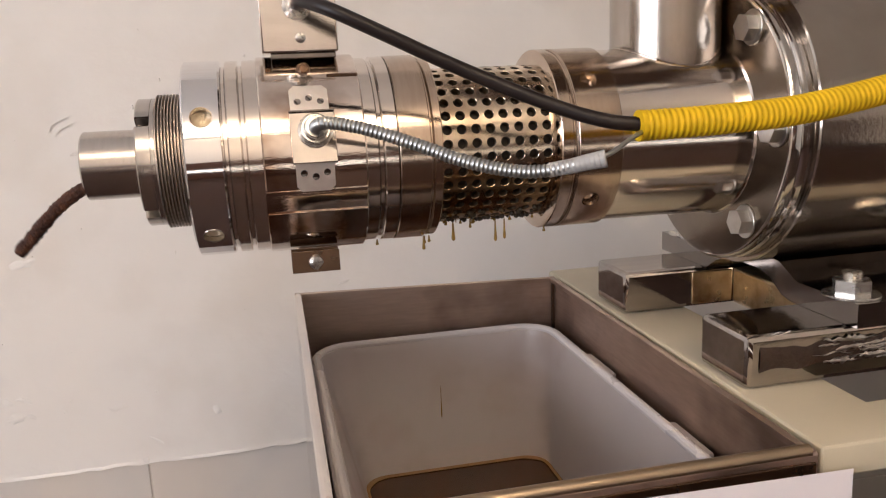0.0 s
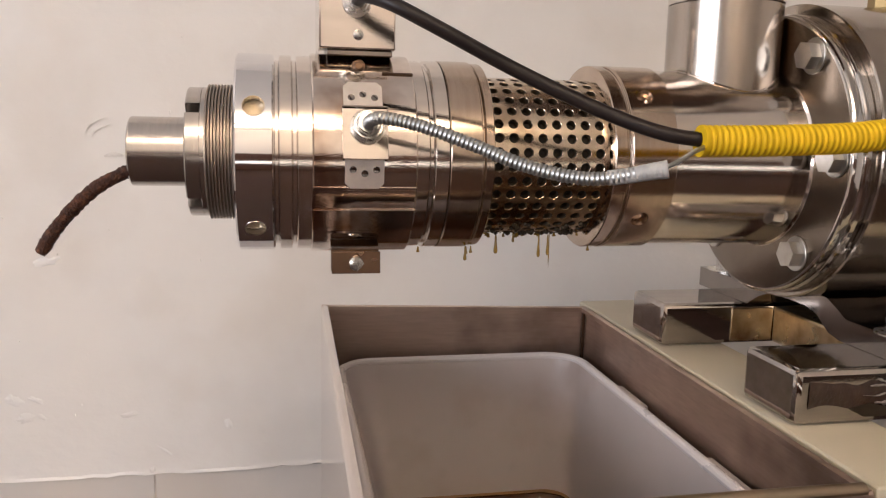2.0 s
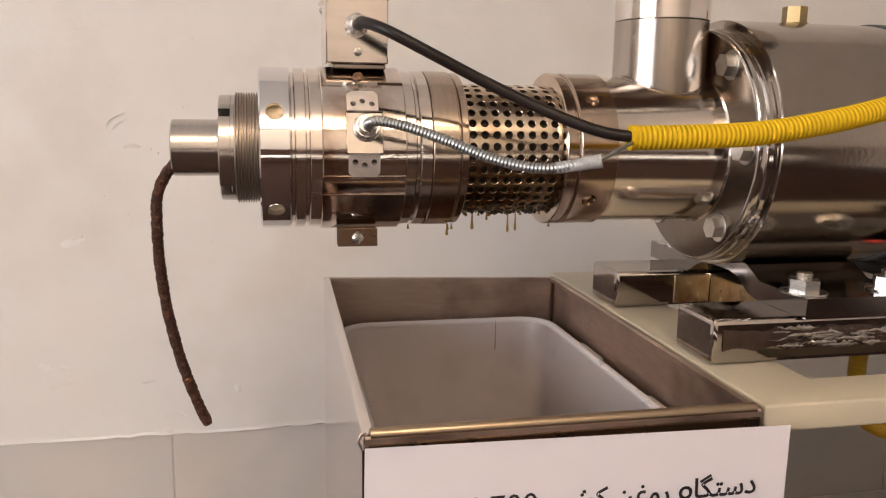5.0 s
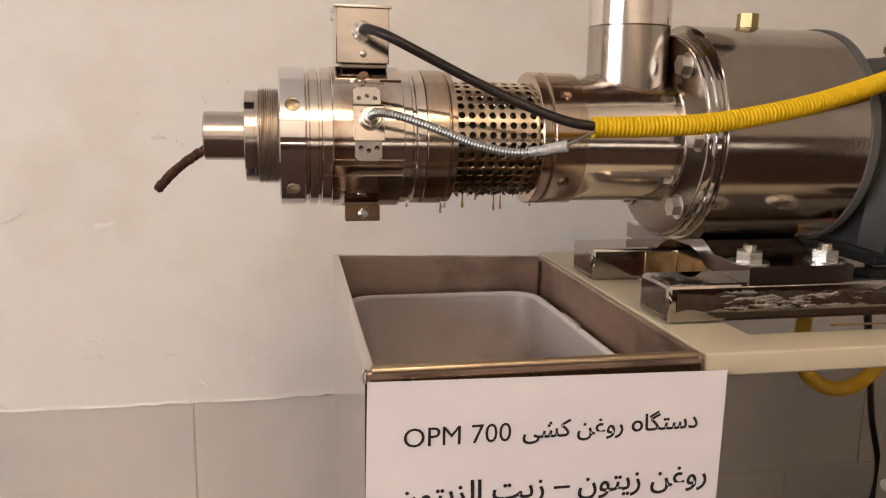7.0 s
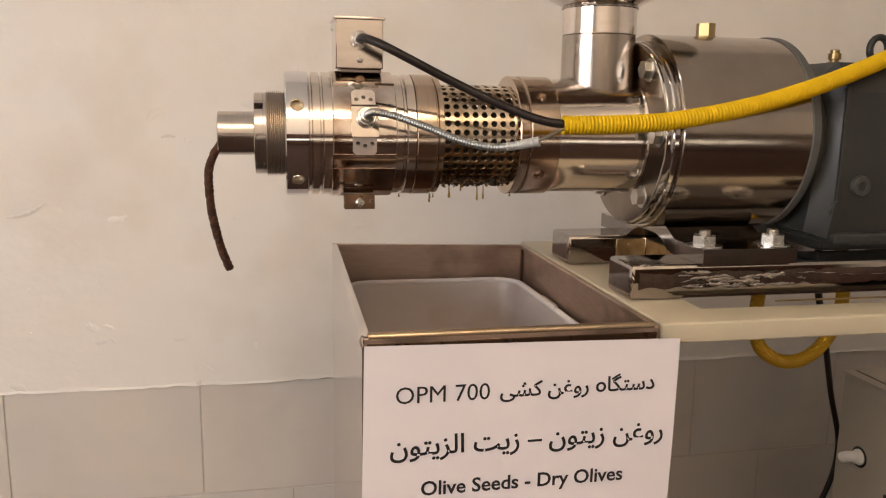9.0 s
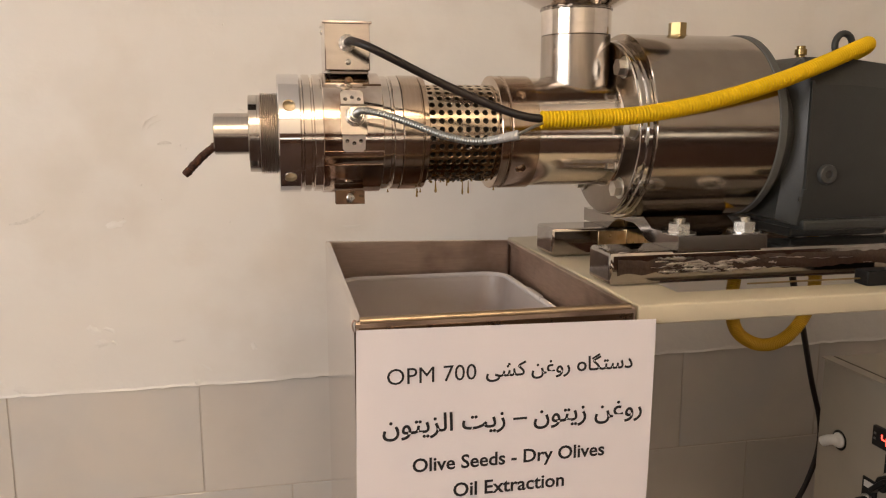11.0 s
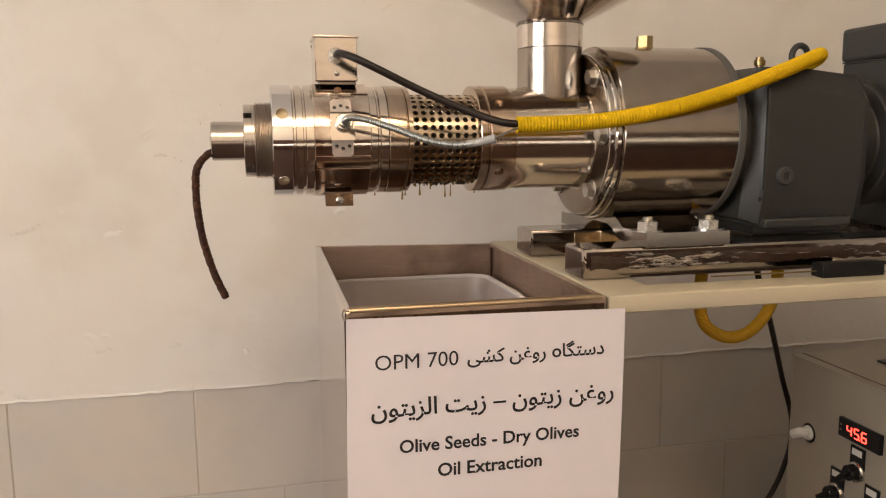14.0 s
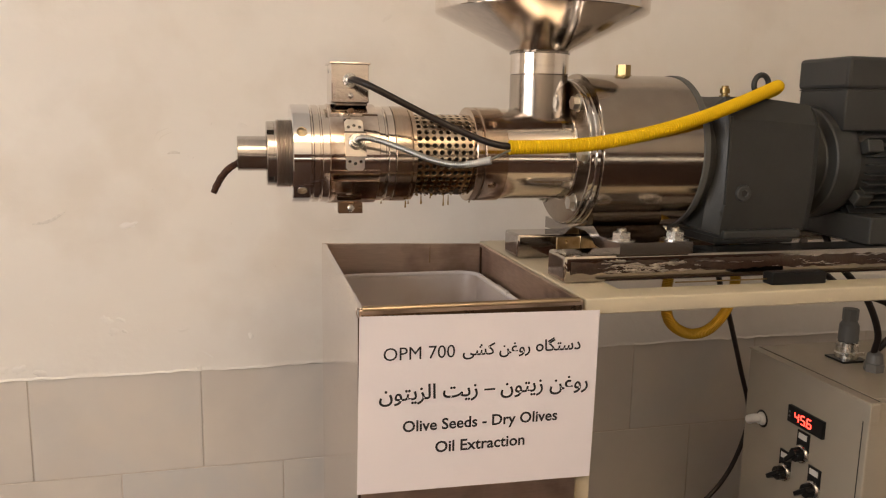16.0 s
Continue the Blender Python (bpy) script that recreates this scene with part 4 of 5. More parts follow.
# ---- base frame ----
def base_frame():
    t = thing("base_frame", "dark chromed steel rails welded into a base frame on the table", "frame")
    zt = 0.838
    part("rail", box(0.287, 1.35, 0.086, 0.146, TABLE_Z + 0.001, zt, 0.004), RAILCHROME, t, "dark chromed rail with peeling film")
    part("rail", box(0.287, 1.35, 0.272, 0.334, TABLE_Z + 0.001, zt, 0.004), RAILCHROME, t)
    part("cross_bar", box(0.392, 0.450, 0.146, 0.272, TABLE_Z + 0.002, zt - 0.003, 0.003), WELD, t, "heat-tinted welded cross bar")
    part("heat_tint", box(0.352, 0.3915, 0.2706, 0.2722, TABLE_Z + 0.004, zt - 0.005, 0.0005), WELD, t, "golden heat-tinted patch beside the weld")
    part("weld_bead", tube([Vector((0.398, 0.2705, TABLE_Z + 0.003)), Vector((0.398, 0.2700, zt - 0.006))], lambda i: 0.004, 8), WELD, t)
    part("cross_bar", box(0.95, 1.00, 0.146, 0.272, TABLE_Z + 0.002, zt - 0.003, 0.003), DARKCHROME, t)
    # glue residue and shreds of torn protective film along the front of the rail
    rng = random.Random(9)
    bm = bmesh.new()
    rows = []
    for k in range(330):
        x = 0.296 + 0.0032 * k
        lo_z = TABLE_Z + 0.0125 + 0.0030 * noise.noise((x * 60, 0, 3)) + 0.004 * max(0, noise.noise((x * 14, 7, 3)))
        hi_z = zt - 0.0075 - 0.0026 * noise.noise((x * 80, 4, 3)) - 0.005 * max(0, noise.noise((x * 17, 2, 9)))
        rows.append([bm.verts.new((x, 0.0857 - (0.0006 if 0 < j < 4 else -0.0004) - 0.0003 * noise.noise((x * 90, j, 1)), lo_z + (hi_z - lo_z) * j / 4)) for j in range(5)])
    for a, b in zip(rows, rows[1:]):
        for j in range(4):
            bm.faces.new((a[j], b[j], b[j + 1], a[j + 1]))
    part("glue_residue", bm, RESIDUE, t, "dark brown strip of glue residue")
    for k in range(90):
        x = rng.uniform(0.332, 0.45) if k < 40 else rng.uniform(0.46, 1.3)
        z = TABLE_Z + rng.uniform(0.013, 0.030)
        n, width = rng.uniform(0.010, 0.034), rng.uniform(0.0003, 0.0011) * (2.0 if k < 40 else 1.0)
        bm = bmesh.new()
        ends = []
        for i in range(9):
            u = i / 8
            h = width * math.sin(math.pi * (0.08 + 0.84 * u)) * rng.uniform(0.3, 1.5)
            zc = z + 0.0022 * noise.noise((x * 50 + u * 3, k, 0))
            ends.append([bm.verts.new((x + n * u, 0.0846 - rng.uniform(0, 0.0010) * (j % 2), zc + h * (j - 1))) for j in range(3)])
        for a, b in zip(ends, ends[1:]):
            for j in range(2):
                bm.faces.new((a[j], b[j], b[j + 1], a[j + 1]))
        part("film_shred", bm, FOIL, t, "torn silvery shred of protective film")


# ---- gear motor ----
def gear_motor():
    t = thing("gear_motor", "dark grey painted geared electric motor behind the press", "motor")
    # bell and casting
    part("bell", axis_body([(0.5025, 0), (0.5025, 0.094), (0.520, 0.094), (0.528, 0.088), (0.552, 0.088), (0.552, 0)], 0.002, 64), GREYPAINT, t)
    outline = [(0.118, 0.8565), (0.300, 0.8565), (0.318, 0.885), (0.318, 1.02), (0.296, 1.052), (0.128, 1.052), (0.108, 1.020), (0.108, 0.905)]
    rings = []
    for x, k in ((0.520, 0.80), (0.5335, 0.975), (0.537, 1.0), (0.5880, 1.0), (0.682, 0.915), (0.696, 0.84)):
        rings.append([Vector((x, 0.213 + (y - 0.213) * k, 0.945 + (z - 0.945) * k if z > 0.87 else z + (1 - k) * 0.03)) for y, z in outline])
    bm = loft(rings)
    bm.faces.new([v for v in bm.verts][:len(outline)][::-1])
    bmesh.ops.bevel(bm, geom=[e for e in bm.edges if len(e.link_faces) == 2 and e.calc_face_angle(0) > 0.12], offset=0.0045, segments=3, affect="EDGES")
    body = part("gear_case", bm, GREYPAINT, t, "cast grey gear case")
    part("case_sill", box(0.540, 0.668, 0.1100, 0.30, 0.850, 0.864, 0.004), GREYPAINT, body)
    part("gear_cover", axis_body([(0.690, 0), (0.690, 0.080), (0.700, 0.076), (0.706, 0.068), (0.706, 0)], 0.002, 48), GREYPAINT, t)
    part("case_rib", box(0.5350, 0.5390, 0.1058, 0.112, 0.900, 1.025, 0.0015), GREYPAINT, body)
    for k in range(6):
        part("cast_mark", box(0.5330, 0.5352, 0.1120, 0.1150, 0.885 + 0.011 * k, 0.891 + 0.011 * k, 0.0008), GREYPAINT, body)
    m = Matrix.Translation((0.563, 0.108, 0.9175)) @ pose(0, 0, 0, 90)
    plug = part("drain_plug", turned(m, revolve(bevelled([(0.005, 0.004), (0.005, 0.006), (0.0105, 0.006), (0.0118, 0.003), (0.0118, 0)], 0.0006), 28)), PLUGGREY, t)
    part("plug_socket", turned(m, prism(6, 0.0052, 0.002, 0.0042)), DARKHOLE, plug)
    bm = revolve(bevelled([(0, 0), (0.008, 0), (0.008, 0.004), (0.005, 0.004), (0.005, 0.007), (0.0072, 0.007), (0.0072, 0.014), (0.0052, 0.014), (0.0052, 0.018), (0, 0.018)], 0.0005), 24)
    part("breather", turned(Matrix.Translation((0.570, 0.180, 1.051)), bm), BRASS, t, "small brass breather valve")
    eye = [Vector((0.6485 + 0.0125 * math.sin(a), 0.205, 1.073 - 0.0145 * math.cos(a))) for a in (2 * math.pi * k / 32 for k in range(33))]
    part("lifting_eye", tube(eye, 0.0042, 20, False), GREYPAINT, t, "grey lifting eye bolt")
    part("eye_base", turned(Matrix.Translation((0.6485, 0.205, 1.044)), revolve([(0.010, 0), (0.009, 0.006), (0.006, 0.009), (0, 0.009)], 20)), GREYPAINT, t)
    part("case_foot", box(0.545, 0.68, 0.140, 0.28, 0.8382, 0.858, 0.004), GREYPAINT, t)
    # motor
    MZ = -0.010   # the motor's axis lies lower
    part("motor_flange", axis_body([(0.704, 0), (0.704, 0.068), (0.728, 0.068), (0.732, 0.0860), (0.758, 0.0890), (0.776, 0.084), (0.776, 0)], 0.002, 64, MZ), GREYPAINT, t)
    body = part("motor_body", drum(0.770, 1.04, 0.0780, 0.002, 64, MZ), GREYPAINT, t)
    part("fan_cover", axis_body([(1.04, 0), (1.04, 0.092), (1.11, 0.092), (1.12, 0.082), (1.12, 0)], 0.002, 64, MZ), GREYPAINT, t)
    down = Matrix.Translation((0, 0, MZ))
    for k in range(40):
        a = 9 * k
        if 70 < a < 112:
            continue
        part("cooling_fin", turned(down @ on_axis(0.90, a, 0.077), box(-0.112, 0.132, -0.0013, 0.0013, 0.0, 0.0165, 0.0006)), GREYPAINT, body)
    for ang in (162, 214):
        part("bolt_boss", turned(down @ on_axis(0.790, ang, 0.080), box(-0.014, 0.014, -0.010, 0.010, 0, 0.018, 0.003)), GREYPAINT, body)
    tb = part("terminal_box", box(0.744, 0.90, 0.134, 0.238, 1.006, 1.067, 0.003), GREYPAINT, t)
    part("box_lid", box(0.741, 0.903, 0.130, 0.241, 1.068, 1.115, 0.006), GREYPAINT, tb)
    part("box_neck", box(0.755, 0.89, 0.145, 0.230, 0.985, 1.007, 0.005), GREYPAINT, tb)
    part("lid_gap", box(0.7435, 0.9005, 0.1335, 0.2385, 1.0665, 1.0685), DARKHOLE, tb)
    for x in (0.78, 0.98):
        part("motor_foot", box(x, x + 0.05, 0.10, 0.32, 0.8382, 0.880, 0.004), GREYPAINT, t)


# ---- hoses and cables ----
def corrugated(points, r, pitch):
    path = even(smooth_path(points, 24), pitch / 4)
    wave = (1.0, 1.0, 0.925, 0.925)
    return tube(path, lambda i: r * wave[i % 4], 20)


def hoses():
    t = thing("corrugated_conduit", "bright yellow corrugated plastic conduit draped along the press", "conduit")
    part("sleeve", corrugated([(0.2025, 0.074, 0.9815), (0.255, 0.070, 0.983), (0.313, 0.070, 0.987), (0.392, 0.072, 1.001), (0.470, 0.082, 1.021), (0.545, 0.100, 1.044), (0.600, 0.118, 1.062), (0.622, 0.130, 1.068), (0.632, 0.150, 1.064), (0.628, 0.172, 1.056)], 0.0092, 0.0037), YELLOW, t)
    part("cut_end", turned(Matrix.Translation((0.2018, 0.0742, 0.9815)) @ pose(0, 0, 0, 0, 90, -3), revolve([(0.0050, -0.0006), (0.0092, -0.0006), (0.0094, 0.0006), (0.0092, 0.0024), (0.0050, 0.0024)], 24)), YELLOW, t, "cut end of the conduit")
    t = thing("power_cable", "black rubber cable from the terminal box into the yellow conduit", "cable")
    part("sheath", tube(smooth_path([(0.0145, 0.165, 1.0625), (0.0165, 0.143, 1.0620), (0.030, 0.124, 1.0555), (0.056, 0.117, 1.0425), (0.104, 0.112, 1.019), (0.152, 0.098, 0.997), (0.185, 0.083, 0.985), (0.215, 0.074, 0.9815)], 10), 0.0043, 20), BLACK, t)
    t = thing("armoured_cable", "braided galvanised steel sensor cable hanging across the cage", "cable")
    path = even(smooth_path([(0.0175, 0.134, 0.9865), (0.0195, 0.124, 0.9895), (0.026, 0.115, 0.9905), (0.045, 0.104, 0.9865), (0.072, 0.092, 0.977), (0.102, 0.077, 0.9655), (0.132, 0.061, 0.9605), (0.1620, 0.047, 0.9660)], 24), 0.0009)
    part("sleeve", tube(path, lambda i: 0.0038 * (1.0, 1.05, 0.87)[i % 3], 20), FLEX, t)
    wrap = even(smooth_path([(0.1400, 0.0575, 0.9612), (0.1500, 0.0530, 0.9630), (0.1600, 0.0480, 0.9655), (0.1680, 0.0440, 0.9672)], 24), 0.0009)
    part("ferrule", tube(wrap, lambda i: (0.0041 + 0.0009 * (i / len(wrap)) ** 2) * (1.0, 1.02, 0.97)[i % 3], 20), SHRINK, t, "pale grey shrink sleeve on the cable end")
    part("core_wire", tube(smooth_path([(0.164, 0.0460, 0.9667), (0.175, 0.049, 0.9705), (0.192, 0.062, 0.976), (0.206, 0.072, 0.9795)], 8), 0.0014, 8), FLEX, t, "thin bare wire")
    t = thing("corrugated_hose", "yellow corrugated hose looping below the table", "hose")
    part("sleeve", corrugated([(0.500, 0.185, 0.835), (0.487, 0.160, 0.800), (0.478, 0.15, 0.760), (0.487, 0.15, 0.722), (0.520, 0.15, 0.702), (0.555, 0.15, 0.708), (0.582, 0.15, 0.738), (0.596, 0.155, 0.780), (0.602, 0.175, 0.835)], 0.0082, 0.0024), DULLYELLOW, t)
    t = thing("power_lead", "black cable hanging behind the table", "cable")
    part("sheath", tube(smooth_path([(0.590, 0.20, 0.83), (0.608, 0.215, 0.77), (0.687, 0.295, 0.685), (0.795, 0.403, 0.551), (0.842, 0.431, 0.450), (0.832, 0.431, 0.375), (0.790, 0.431, 0.296), (0.692, 0.425, 0.210), (0.62, 0.42, 0.10), (0.58, 0.42, 0.01)], 10), 0.0045, 20), BLACK, t)
    t = thing("motor_lead", "black cable from the motor to the control box", "cable")
    part("sheath", tube(smooth_path([(0.80, 0.24, 0.87), (0.81, 0.20, 0.80), (0.868, 0.19, 0.735), (0.910, 0.20, 0.67), (0.921, 0.215, 0.628)], 10), 0.0055, 20), BLACK, t)
    t = thing("control_lead", "black cable from the gear case down to the control box", "cable")
    part("sheath", tube(smooth_path([(0.715, 0.16, 0.838), (0.73, 0.19, 0.815), (0.78, 0.23, 0.80), (0.87, 0.25, 0.74), (0.955, 0.235, 0.71), (0.975, 0.20, 0.685), (0.945, 0.205, 0.660), (0.927, 0.214, 0.634)], 10), 0.0055, 20), BLACK, t)
    t = thing("door_clip", "black plastic block with a thin wire on the table edge", "clip")
    part("block", box(0.566, 0.652, 0.030, 0.052, TABLE_Z, TABLE_Z + 0.017, 0.002), PANELBLACK, t)
    part("wire", tube([Vector((0.567, 0.042, TABLE_Z + 0.007)), Vector((0.430, 0.047, TABLE_Z + 0.006))], 0.0010, 8), BRASS, t)


# ---- control box ----
def control_box():
    t = thing("control_box", "off-white steel control box with a red digital display under the table", "control box")
    X, y0, y1, z0, z1 = 0.803, 0.085, 0.387, 0.02, 0.592
    part("body", box(X, 1.20, y0, y1, z0, z1, 0.003), WHITEBOX, t)
    part("top_lid", box(X - 0.002, 1.203, y0 - 0.002, y1 + 0.002, z1, z1 + 0.0025, 0.001), WHITEBOX, t)
    for k in range(4):
        fx, fy = (X + 0.02, 1.16)[k % 2], (y0 + 0.02, y1 - 0.05)[k // 2]
        part("foot", box(fx, fx + 0.03, fy, fy + 0.03, 0, z0, 0.002), PANELBLACK, t)
    disp = part("display", box(X - 0.006, X + 0.001, 0.174, 0.262, 0.4975, 0.5285, 0.0015), PANELBLACK, t, "black framed digital display")
    seg = 0.0016
    # seven-segment digits read along -y
    on = {"4": "bcfg", "5": "acdfg", "6": "acdefg"}
    for k, digit in enumerate("456"):
        yc = 0.237 - 0.0155 * k
        w, h = 0.0048, 0.0075
        zc = 0.513
        bm = bmesh.new()
        place = {"a": (0, h, 1), "g": (0, 0, 1), "d": (0, -h, 1), "b": (1, h / 2, 0), "c": (1, -h / 2, 0), "f": (-1, h / 2, 0), "e": (-1, -h / 2, 0)}
        for s in on[digit]:
            u, v, flat = place[s]
            if flat:
                box(X - 0.0072, X - 0.0062, yc - w + 0.0006, yc + w - 0.0006, zc + v - seg / 2, zc + v + seg / 2, bm=bm)
            else:
                box(X - 0.0072, X - 0.0062, yc - u * w - seg / 2, yc - u * w + seg / 2, zc + v - h / 2 + 0.0007, zc + v + h / 2 - 0.0007, bm=bm)
        if k == 1:
            box(X - 0.0072, X - 0.0062, yc - 0.0078, yc - 0.0066, zc - h - 0.0006, zc - h + 0.0008, bm=bm)
        part("digit", bm, REDGLOW, disp, "glowing red digit", 0)
    for k in range(2):
        part("indicator_bar", box(X - 0.0070, X - 0.0062, 0.2535, 0.2575, 0.516 - 0.008 * k, 0.519 - 0.008 * k), GREYPLASTIC, disp)
    for y, z in ((0.222, 0.452), (0.262, 0.400), (0.188, 0.402)):
        m = Matrix.Translation((X, y, z)) @ pose(0, 0, 0, 0, -90)
        sw = part("rotary_switch", turned(m, revolve(bevelled([(0, 0), (0.0165, 0), (0.0165, 0.004), (0.0145, 0.007), (0, 0.007)], 0.0008), 28)), ZINC, t, "black rotary switch with a chrome collar")
        part("knob", turned(m, revolve(bevelled([(0, 0.007), (0.0125, 0.007), (0.0118, 0.019), (0, 0.019)], 0.0012), 24)), PANELBLACK, sw, "black knob")
        part("lever", turned(m @ pose(0, 0, 0.010, 0, 0, 45 if z > 0.42 else 36), box(-0.0042, 0.0042, -0.013, 0.024, 0, 0.014, 0.0018)), PANELBLACK, sw)
        plate = part("legend_plate", box(X - 0.0022, X + 0.0005, y - 0.0150, y + 0.0150, z + 0.006, z + 0.040, 0.0006), PANELBLACK, t)
        part("legend", box(X - 0.0034, X - 0.0024, y - 0.010, y + 0.010, z + 0.026, z + 0.036), LABELWHITE, plate, "", 0)
    m = Matrix.Translation((X, 0.336, 0.472)) @ pose(0, 0, 0, 0, -90)
    part("cable_gland", turned(m, revolve(bevelled([(0, 0), (0.0125, 0), (0.0125, 0.003), (0.0095, 0.004), (0.0095, 0.009), (0, 0.009)], 0.001), 24)), LABELWHITE, t, "white cable bushing")
    part("gland_ring", turned(m, revolve([(0.0125, 0), (0.0145, 0.0015), (0.0165, 0.0)], 24)), PANELBLACK, t)
    hose = smooth_path([(X, 0.336, 0.472), (X - 0.008, 0.337, 0.473), (X - 0.014, 0.343, 0.471), (X - 0.017, 0.352, 0.465)], 8)
    part("hose_stub", tube(hose, 0.0084, 20), LABELWHITE, t, "white hose stub bending out of the bushing")
    top = z1 + 0.0025
    part("lid_groove", box(X + 0.017, X + 0.0184, y0 + 0.002, y1 - 0.002, top, top + 0.0006), PANELBLACK, t, "dark groove beside the lid")
    part("lid_panel", box(X + 0.0186, 1.19, y0 + 0.012, y1 - 0.004, top, top + 0.0016, 0.0006), WHITEBOX, t)
    part("hinge_block", box(X - 0.004, X + 0.016, y0 - 0.005, y0 + 0.011, z1 - 0.030, z1 + 0.001, 0.002), WHITEBOX, t)
    part("door_gap", box(X - 0.0006, X + 0.0004, y0 + 0.0115, y0 + 0.0128, z0 + 0.01, z1 - 0.031), PANELBLACK, t, "thin dark door gap")
    top += 0.0016
    conn = thing("cable_connector", "grey plastic plug connector with a chrome band on the control box", "connector")
    at = Matrix.Translation((0.925, 0.281, top))
    part("base", box(0.899, 0.951, 0.257, 0.305, top, top + 0.004, 0.001), PANELBLACK, conn, "black base plate")
    part("band", turned(at, revolve(bevelled([(0, 0.004), (0.0205, 0.004), (0.0205, 0.014), (0.0190, 0.015), (0.0190, 0.034), (0, 0.034)], 0.001), 28)), ZINC, conn, "chrome locking band")
    part("hood", turned(at, revolve(bevelled([(0, 0.034), (0.0175, 0.034), (0.0165, 0.066), (0.0125, 0.070), (0.0115, 0.086), (0, 0.086)], 0.002), 24)), GREYPLASTIC, conn)
    part("cap_nut", turned(at, prism(8, 0.0135, 0.074, 0.094, 0.001)), GREYPLASTIC, conn)
    part("latch", box(0.905, 0.945, 0.2595, 0.2625, top + 0.012, top + 0.018, 0.0005), ZINC, conn)
    gl = thing("cable_gland", "grey plastic cable gland on the control box", "gland")
    part("nut", turned(Matrix.Translation((0.924, 0.215, top)), prism(6, 0.0165, 0, 0.014, 0.001)), GREYPLASTIC, gl)
    part("cap", turned(Matrix.Translation((0.924, 0.215, top + 0.014)), revolve(bevelled([(0, 0), (0.0145, 0), (0.0125, 0.016), (0.006, 0.022), (0, 0.022)], 0.001), 20)), GREYPLASTIC, gl)


# ---- oil on the cage ----
def drop_mesh(length, r):
    return revolve([(0, 0.0), (r * 0.35, -0.15 * length), (r * 0.45, -0.5 * length), (r * 0.75, -0.84 * length), (r * 0.6, -0.95 * length), (0, -length)], 20)


def hanging_oil():
    rng = random.Random(12)
    t = thing("oil_film", "golden oil beads hanging under the strainer tube", "oil")
    for k in range(22):
        x = 0.1035 + 0.0092 * rng.randrange(9) + rng.uniform(-0.001, 0.001)
        a = rng.choice((262, 268, 272, 278, 284, 255))
        m = on_axis(x, a, 0.0552)
        p = m.translation
        part("oil_bead", turned(Matrix.Translation(p), drop_mesh(rng.uniform(0.0020, 0.0036), rng.uniform(0.0012, 0.0020))), GOLDOIL, t)
    for x in (0.060, 0.098, 0.0945, 0.186):
        part("oil_bead", turned(Matrix.Translation((x, AX_Y - 0.012, AX_Z - 0.0630)), drop_mesh(rng.uniform(0.004, 0.008), 0.0016)), GOLDOIL, t)
    for x, y, n, r in ((0.0935, 0.196, 0.011, 0.0017), (0.116, 0.197, 0.015, 0.0020), (0.131, 0.205, 0.008, 0.0014), (0.148, 0.197, 0.018, 0.0016), (0.1555, 0.199, 0.017, 0.0015)):
        part("oil_thread", turned(Matrix.Translation((x, y, AX_Z - (0.0625 if x < 0.1 else 0.0540))), drop_mesh(n, r)), GOLDOIL, t, "golden thread of oil about to drip")
    # dark crumbs of cake pressed out under the cage
    bm = bmesh.new()
    for k in range(110):
        x = 0.102 + 0.077 * rng.random()
        m = on_axis(x, rng.gauss(270, 22), 0.0552)
        crumb = bmesh.new()
        bmesh.ops.create_icosphere(crumb, subdivisions=1, radius=rng.uniform(0.0010, 0.0023))
        absorb(bm, crumb, m)
    part("cake_crumb", bm, CORE, t, "dark crumbs pressed through the holes")


setting()
table()
collecting_box()
tub()
paper_sign()
oil_press()
hopper()
base_frame()
gear_motor()
hoses()
control_box()
hanging_oil()

# ---- what moves: the pomace strand and the falling oil ----
MOUTH_X, MOUTH_Z = -0.128, 0.9535
STEP = 0.0075
# time, metres of cake pressed out so far
PRESSED = [(0, 0), (1, 0.057), (2, 0.107), (3, 0.151), (4, 0.208), (5.8, 0.295), (6.4, 0.323), (7, 0.347), (8, 0.380), (9, 0.426), (10.4, 0.487), (11.3, 0.530), (12.5, 0.574), (14, 0.657), (14.5, 0.688), (15, 0.717), (15.3, 0.731), (15.7, 0.757), (16, 0.771)]
# time, slope at the mouth, 4 cm out, and at the tip (0 level, 90 straight down)
BEND_A = [(0, 25, 47, 47), (0.3, 76, 98, 96), (0.6, 76, 112, 122), (1.0, 3, 93, 112), (1.2, 14, 34, 34), (1.5, 12, 35, 40), (2, 18, 44, 60), (3, 26, 84, 112), (3.5, 22, 83, 119), (4, 21, 84, 121), (5.8, 60, 90, 106)]
BEND_B = [(6.4, 6, 10, 10), (7, 28, 44, 50), (7.2, 40, 56, 60), (8, 76, 98, 102), (8.5, 58, 96, 109), (9, 50, 90, 112), (10.4, 70, 91, 100)]
BEND_C = [(11.3, 20, 26, 28), (11.7, 28, 45, 52), (12.2, 42, 75, 80), (12.5, 20, 84, 92), (12.8, 13, 88, 104), (13.4, 11, 86, 115), (14, 22, 87, 115), (14.6, 28, 87, 110), (15.2, 34, 89, 100), (15.7, 48, 90, 95), (15.8, 32, 62, 62), (16, 26, 64, 68)]
BENDS = BEND_A + BEND_B + BEND_C
# each strand: the cake it holds (from, to), when it breaks off
STRANDS = [(-0.066, 0.024, 1.02), (0.024, 0.287, 5.8), (0.287, 0.469, 10.4), (0.469, 0.719, 15.685), (0.719, 0.794, 99.0)]


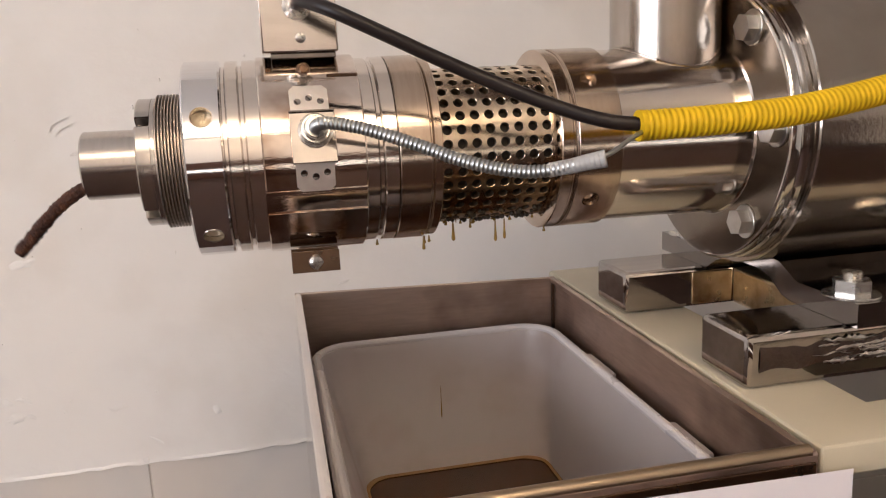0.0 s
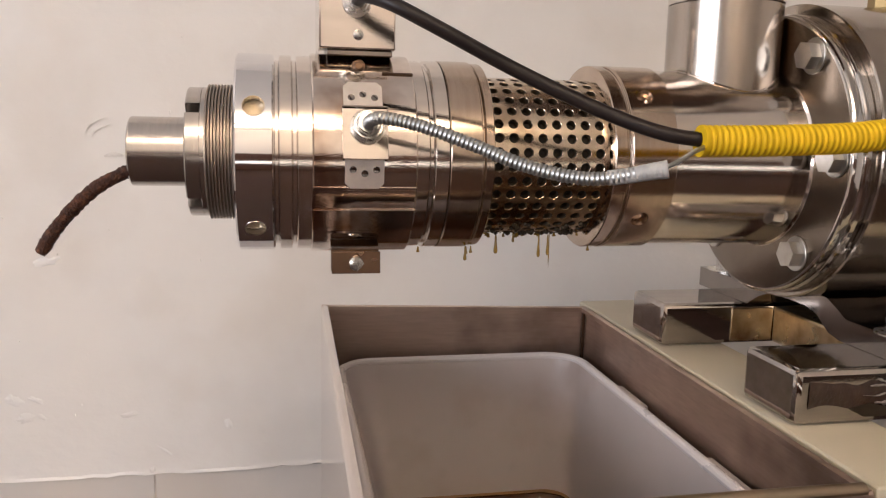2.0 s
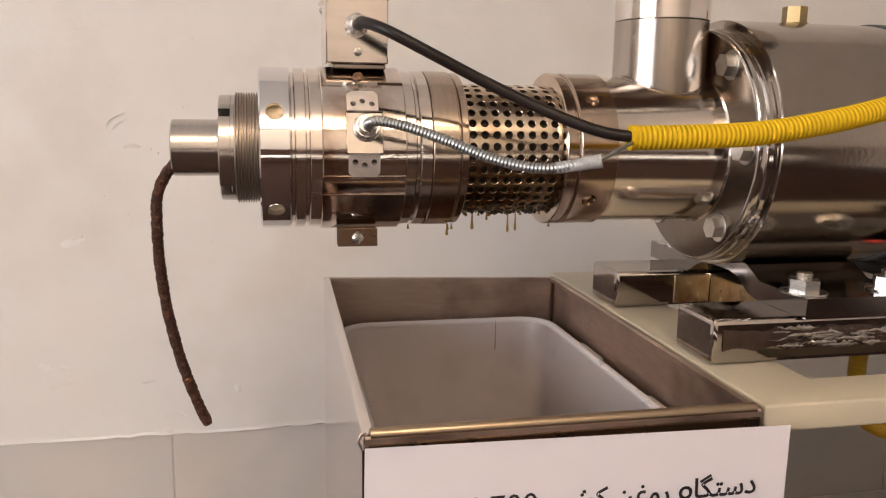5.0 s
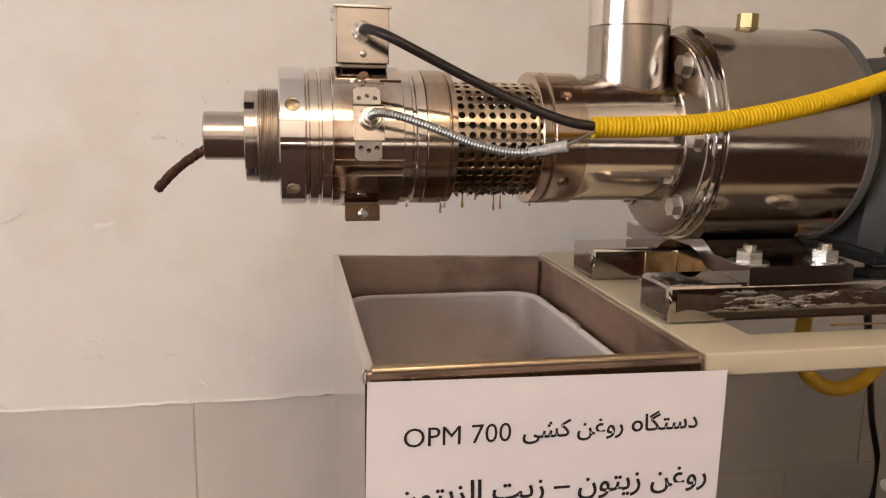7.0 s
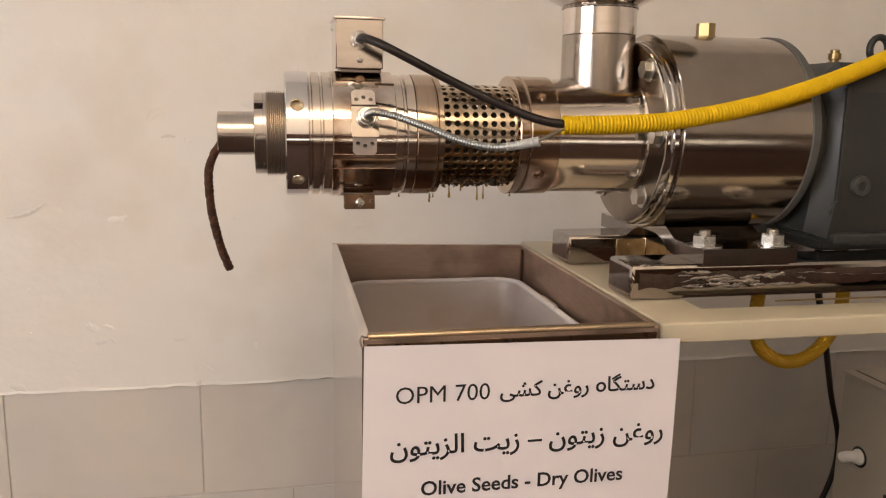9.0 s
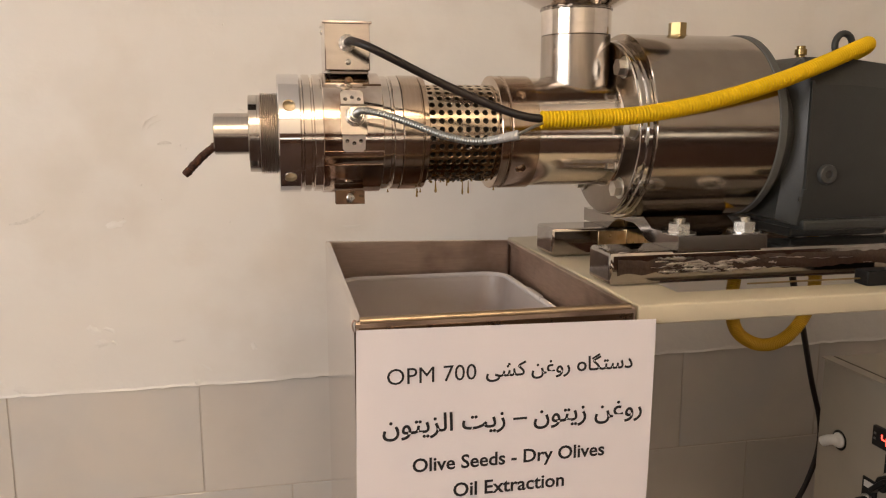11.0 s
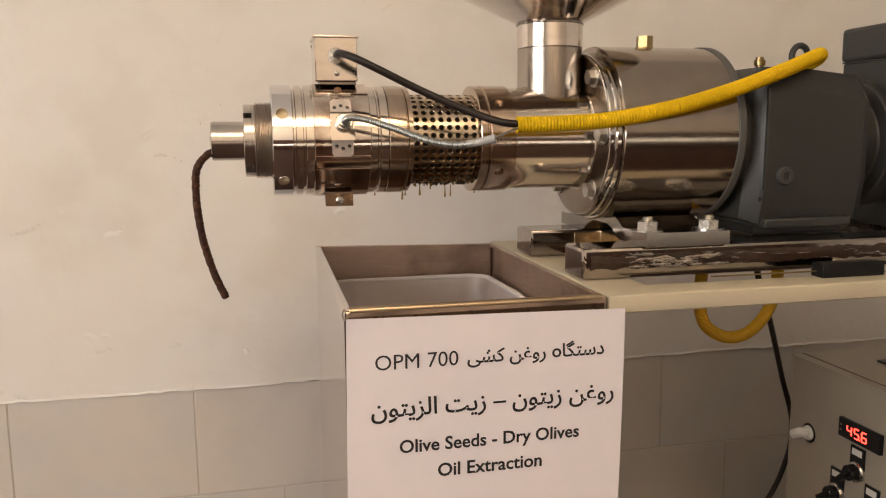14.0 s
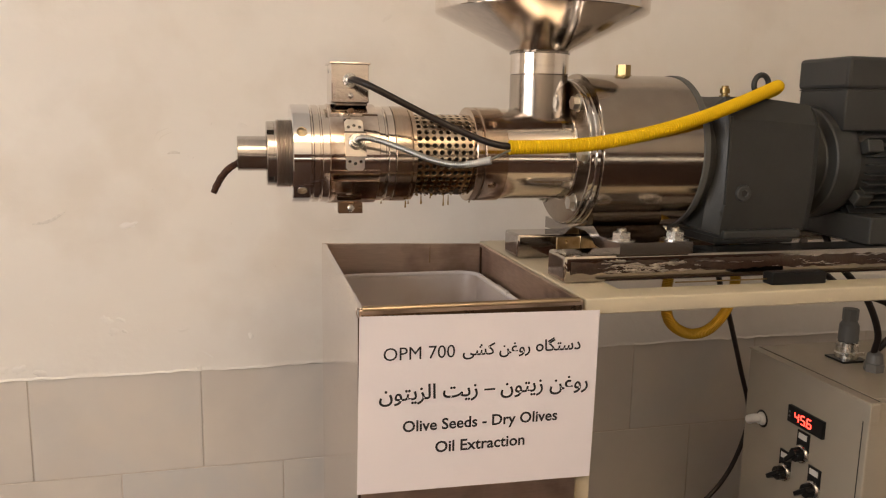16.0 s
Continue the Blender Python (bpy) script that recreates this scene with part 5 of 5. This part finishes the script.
def between(table, t):
    if t <= table[0][0]:
        return table[0][1:]
    for a, b in zip(table, table[1:]):
        if t <= b[0]:
            k = (t - a[0]) / (b[0] - a[0])
            return tuple(u + (v - u) * k for u, v in zip(a[1:], b[1:]))
    return table[-1][1:]


def strand_point(s, length, bend):
    """Place and slope, s metres from the mouth along a strand of that length."""
    a0, a1, a2 = bend
    x, z = MOUTH_X, MOUTH_Z
    ang = a0
    if s <= 0:
        return x - max(s, -0.045), z - 0.0, 0.0
    n = max(1, int(s / 0.003))
    for k in range(n):
        u = (k + 0.5) * s / n
        if u < 0.04:
            ang = a0 + (a1 - a0) * u / 0.04
        else:
            ang = a1 + (a2 - a1) * min(1, (u - 0.04) / max(0.02, length - 0.04))
        x -= math.cos(radians(ang)) * s / n
        z -= math.sin(radians(ang)) * s / n
    return x, z, ang


def segment_mesh(seed):
    rng = random.Random(seed)
    n, bm = 12, bmesh.new()
    rings = []
    for i in range(5):
        u = (i / 4 - 0.5) * STEP * 1.45
        taper = 0.80 if i in (0, 4) else 1.0
        rings.append([bm.verts.new((u, 0.0045 * taper * rng.uniform(0.86, 1.12) * math.cos(a), 0.0045 * taper * rng.uniform(0.86, 1.12) * math.sin(a))) for a in (2 * math.pi * k / n for k in range(n))])
    for a, b in zip(rings, rings[1:]):
        for k in range(n):
            bm.faces.new((a[k], a[(k + 1) % n], b[(k + 1) % n], b[k]))
    bm.faces.new(rings[0][::-1])
    bm.faces.new(rings[-1])
    return bm


SEGMENTS = []
meshes = []
for number, (m0, m1, end) in enumerate(STRANDS):
    strand = thing("pomace_strand", "crumbly dark brown strand of pressed olive pomace from the nozzle", "pomace", "pomace strands")
    count = int(round((m1 - m0) / STEP))
    for k in range(count):
        if len(meshes) < 6:
            ob = link_mesh("segment", segment_mesh(len(meshes)), POMACE, 70)
            meshes.append(ob.data)
        else:
            ob = new("segment", meshes[(k * 5 + number) % 6])
        ob.parent = strand
        SEGMENTS.append((ob, m0 + (k + 0.5) * STEP, m0, end, k))

DROPS = []
drop_rng = random.Random(31)
drop_data = None
for k in range(64):
    if drop_data is None:
        ob = link_mesh("oil_drop", drop_mesh(0.028, 0.0007), GOLDOIL)
        drop_data = ob.data
    else:
        ob = new("oil_drop", drop_data)
    tagged(ob, "golden drop of olive oil falling from the strainer", "oil drop", "falling oil drops")
    DROPS.append((ob, 0.104 + 0.0092 * drop_rng.randrange(9), AX_Y + drop_rng.uniform(-0.012, 0.012), -0.2 + 0.255 * k + drop_rng.uniform(-0.1, 0.1)))


def motions():
    for ob, m, m0, end, k in SEGMENTS:
        rows = []
        times = sorted({round(0.1 * i, 3) for i in range(161)} | ({round(end + 0.04 * i, 3) for i in range(12)} if end < 16 else set()))
        held = None
        for t in times:
            if t < 0 or t > 16:
                continue
            if t <= end:
                e = between(PRESSED, t)[0]
                s = e - m
                first = between(BENDS, t)
                x, z, ang = strand_point(s, e - m0, first)
                # leave out waiting rows deep inside the nozzle
                if s < -0.06 and rows and t < 15.9:
                    continue
                held = (x, z, ang)
                rows.append((t, pose(x, AX_Y, z, 0, -ang, 0)))
            else:
                x, z, ang = held
                if t > end + 0.5 and t < 15.9:
                    continue
                fall = 4.9 * (t - end) ** 2
                down = max(0.005, z - fall)
                if down <= 0.005:
                    rows.append((t, pose(x - 0.05 + k * 0.006, AX_Y, 0.005, 0, -max(ang - 60, 10) * 0.0, 0)))
                else:
                    rows.append((t, pose(x, AX_Y, down, 0, -ang, 0)))
        walk(ob, rows)
    for ob, x, y, start in DROPS:
        top, low = AX_Z - 0.0530, 0.6060
        rows = [(0.0, pose(x, y, top + 0.028))] if start > 0.05 else []
        if start > 0.1:
            rows.append((start, pose(x, y, top + 0.028)))
        for i in range(1, 9):
            dt = 0.036 * i
            t = start + dt
            z = max(low, top + 0.028 - 4.9 * dt * dt)
            if 0 <= t < 15.95:
                rows.append((t, pose(x, y, z)))
        if not rows or rows[0][0] > 0.0:
            rows.insert(0, (0.0, pose(x, y, rows[0][1].translation.z if rows else low)))
        rows.append((16.0, rows[-1][1] if start < 15.6 else pose(x, y, rows[-1][1].translation.z)))
        walk(ob, rows)


motions()
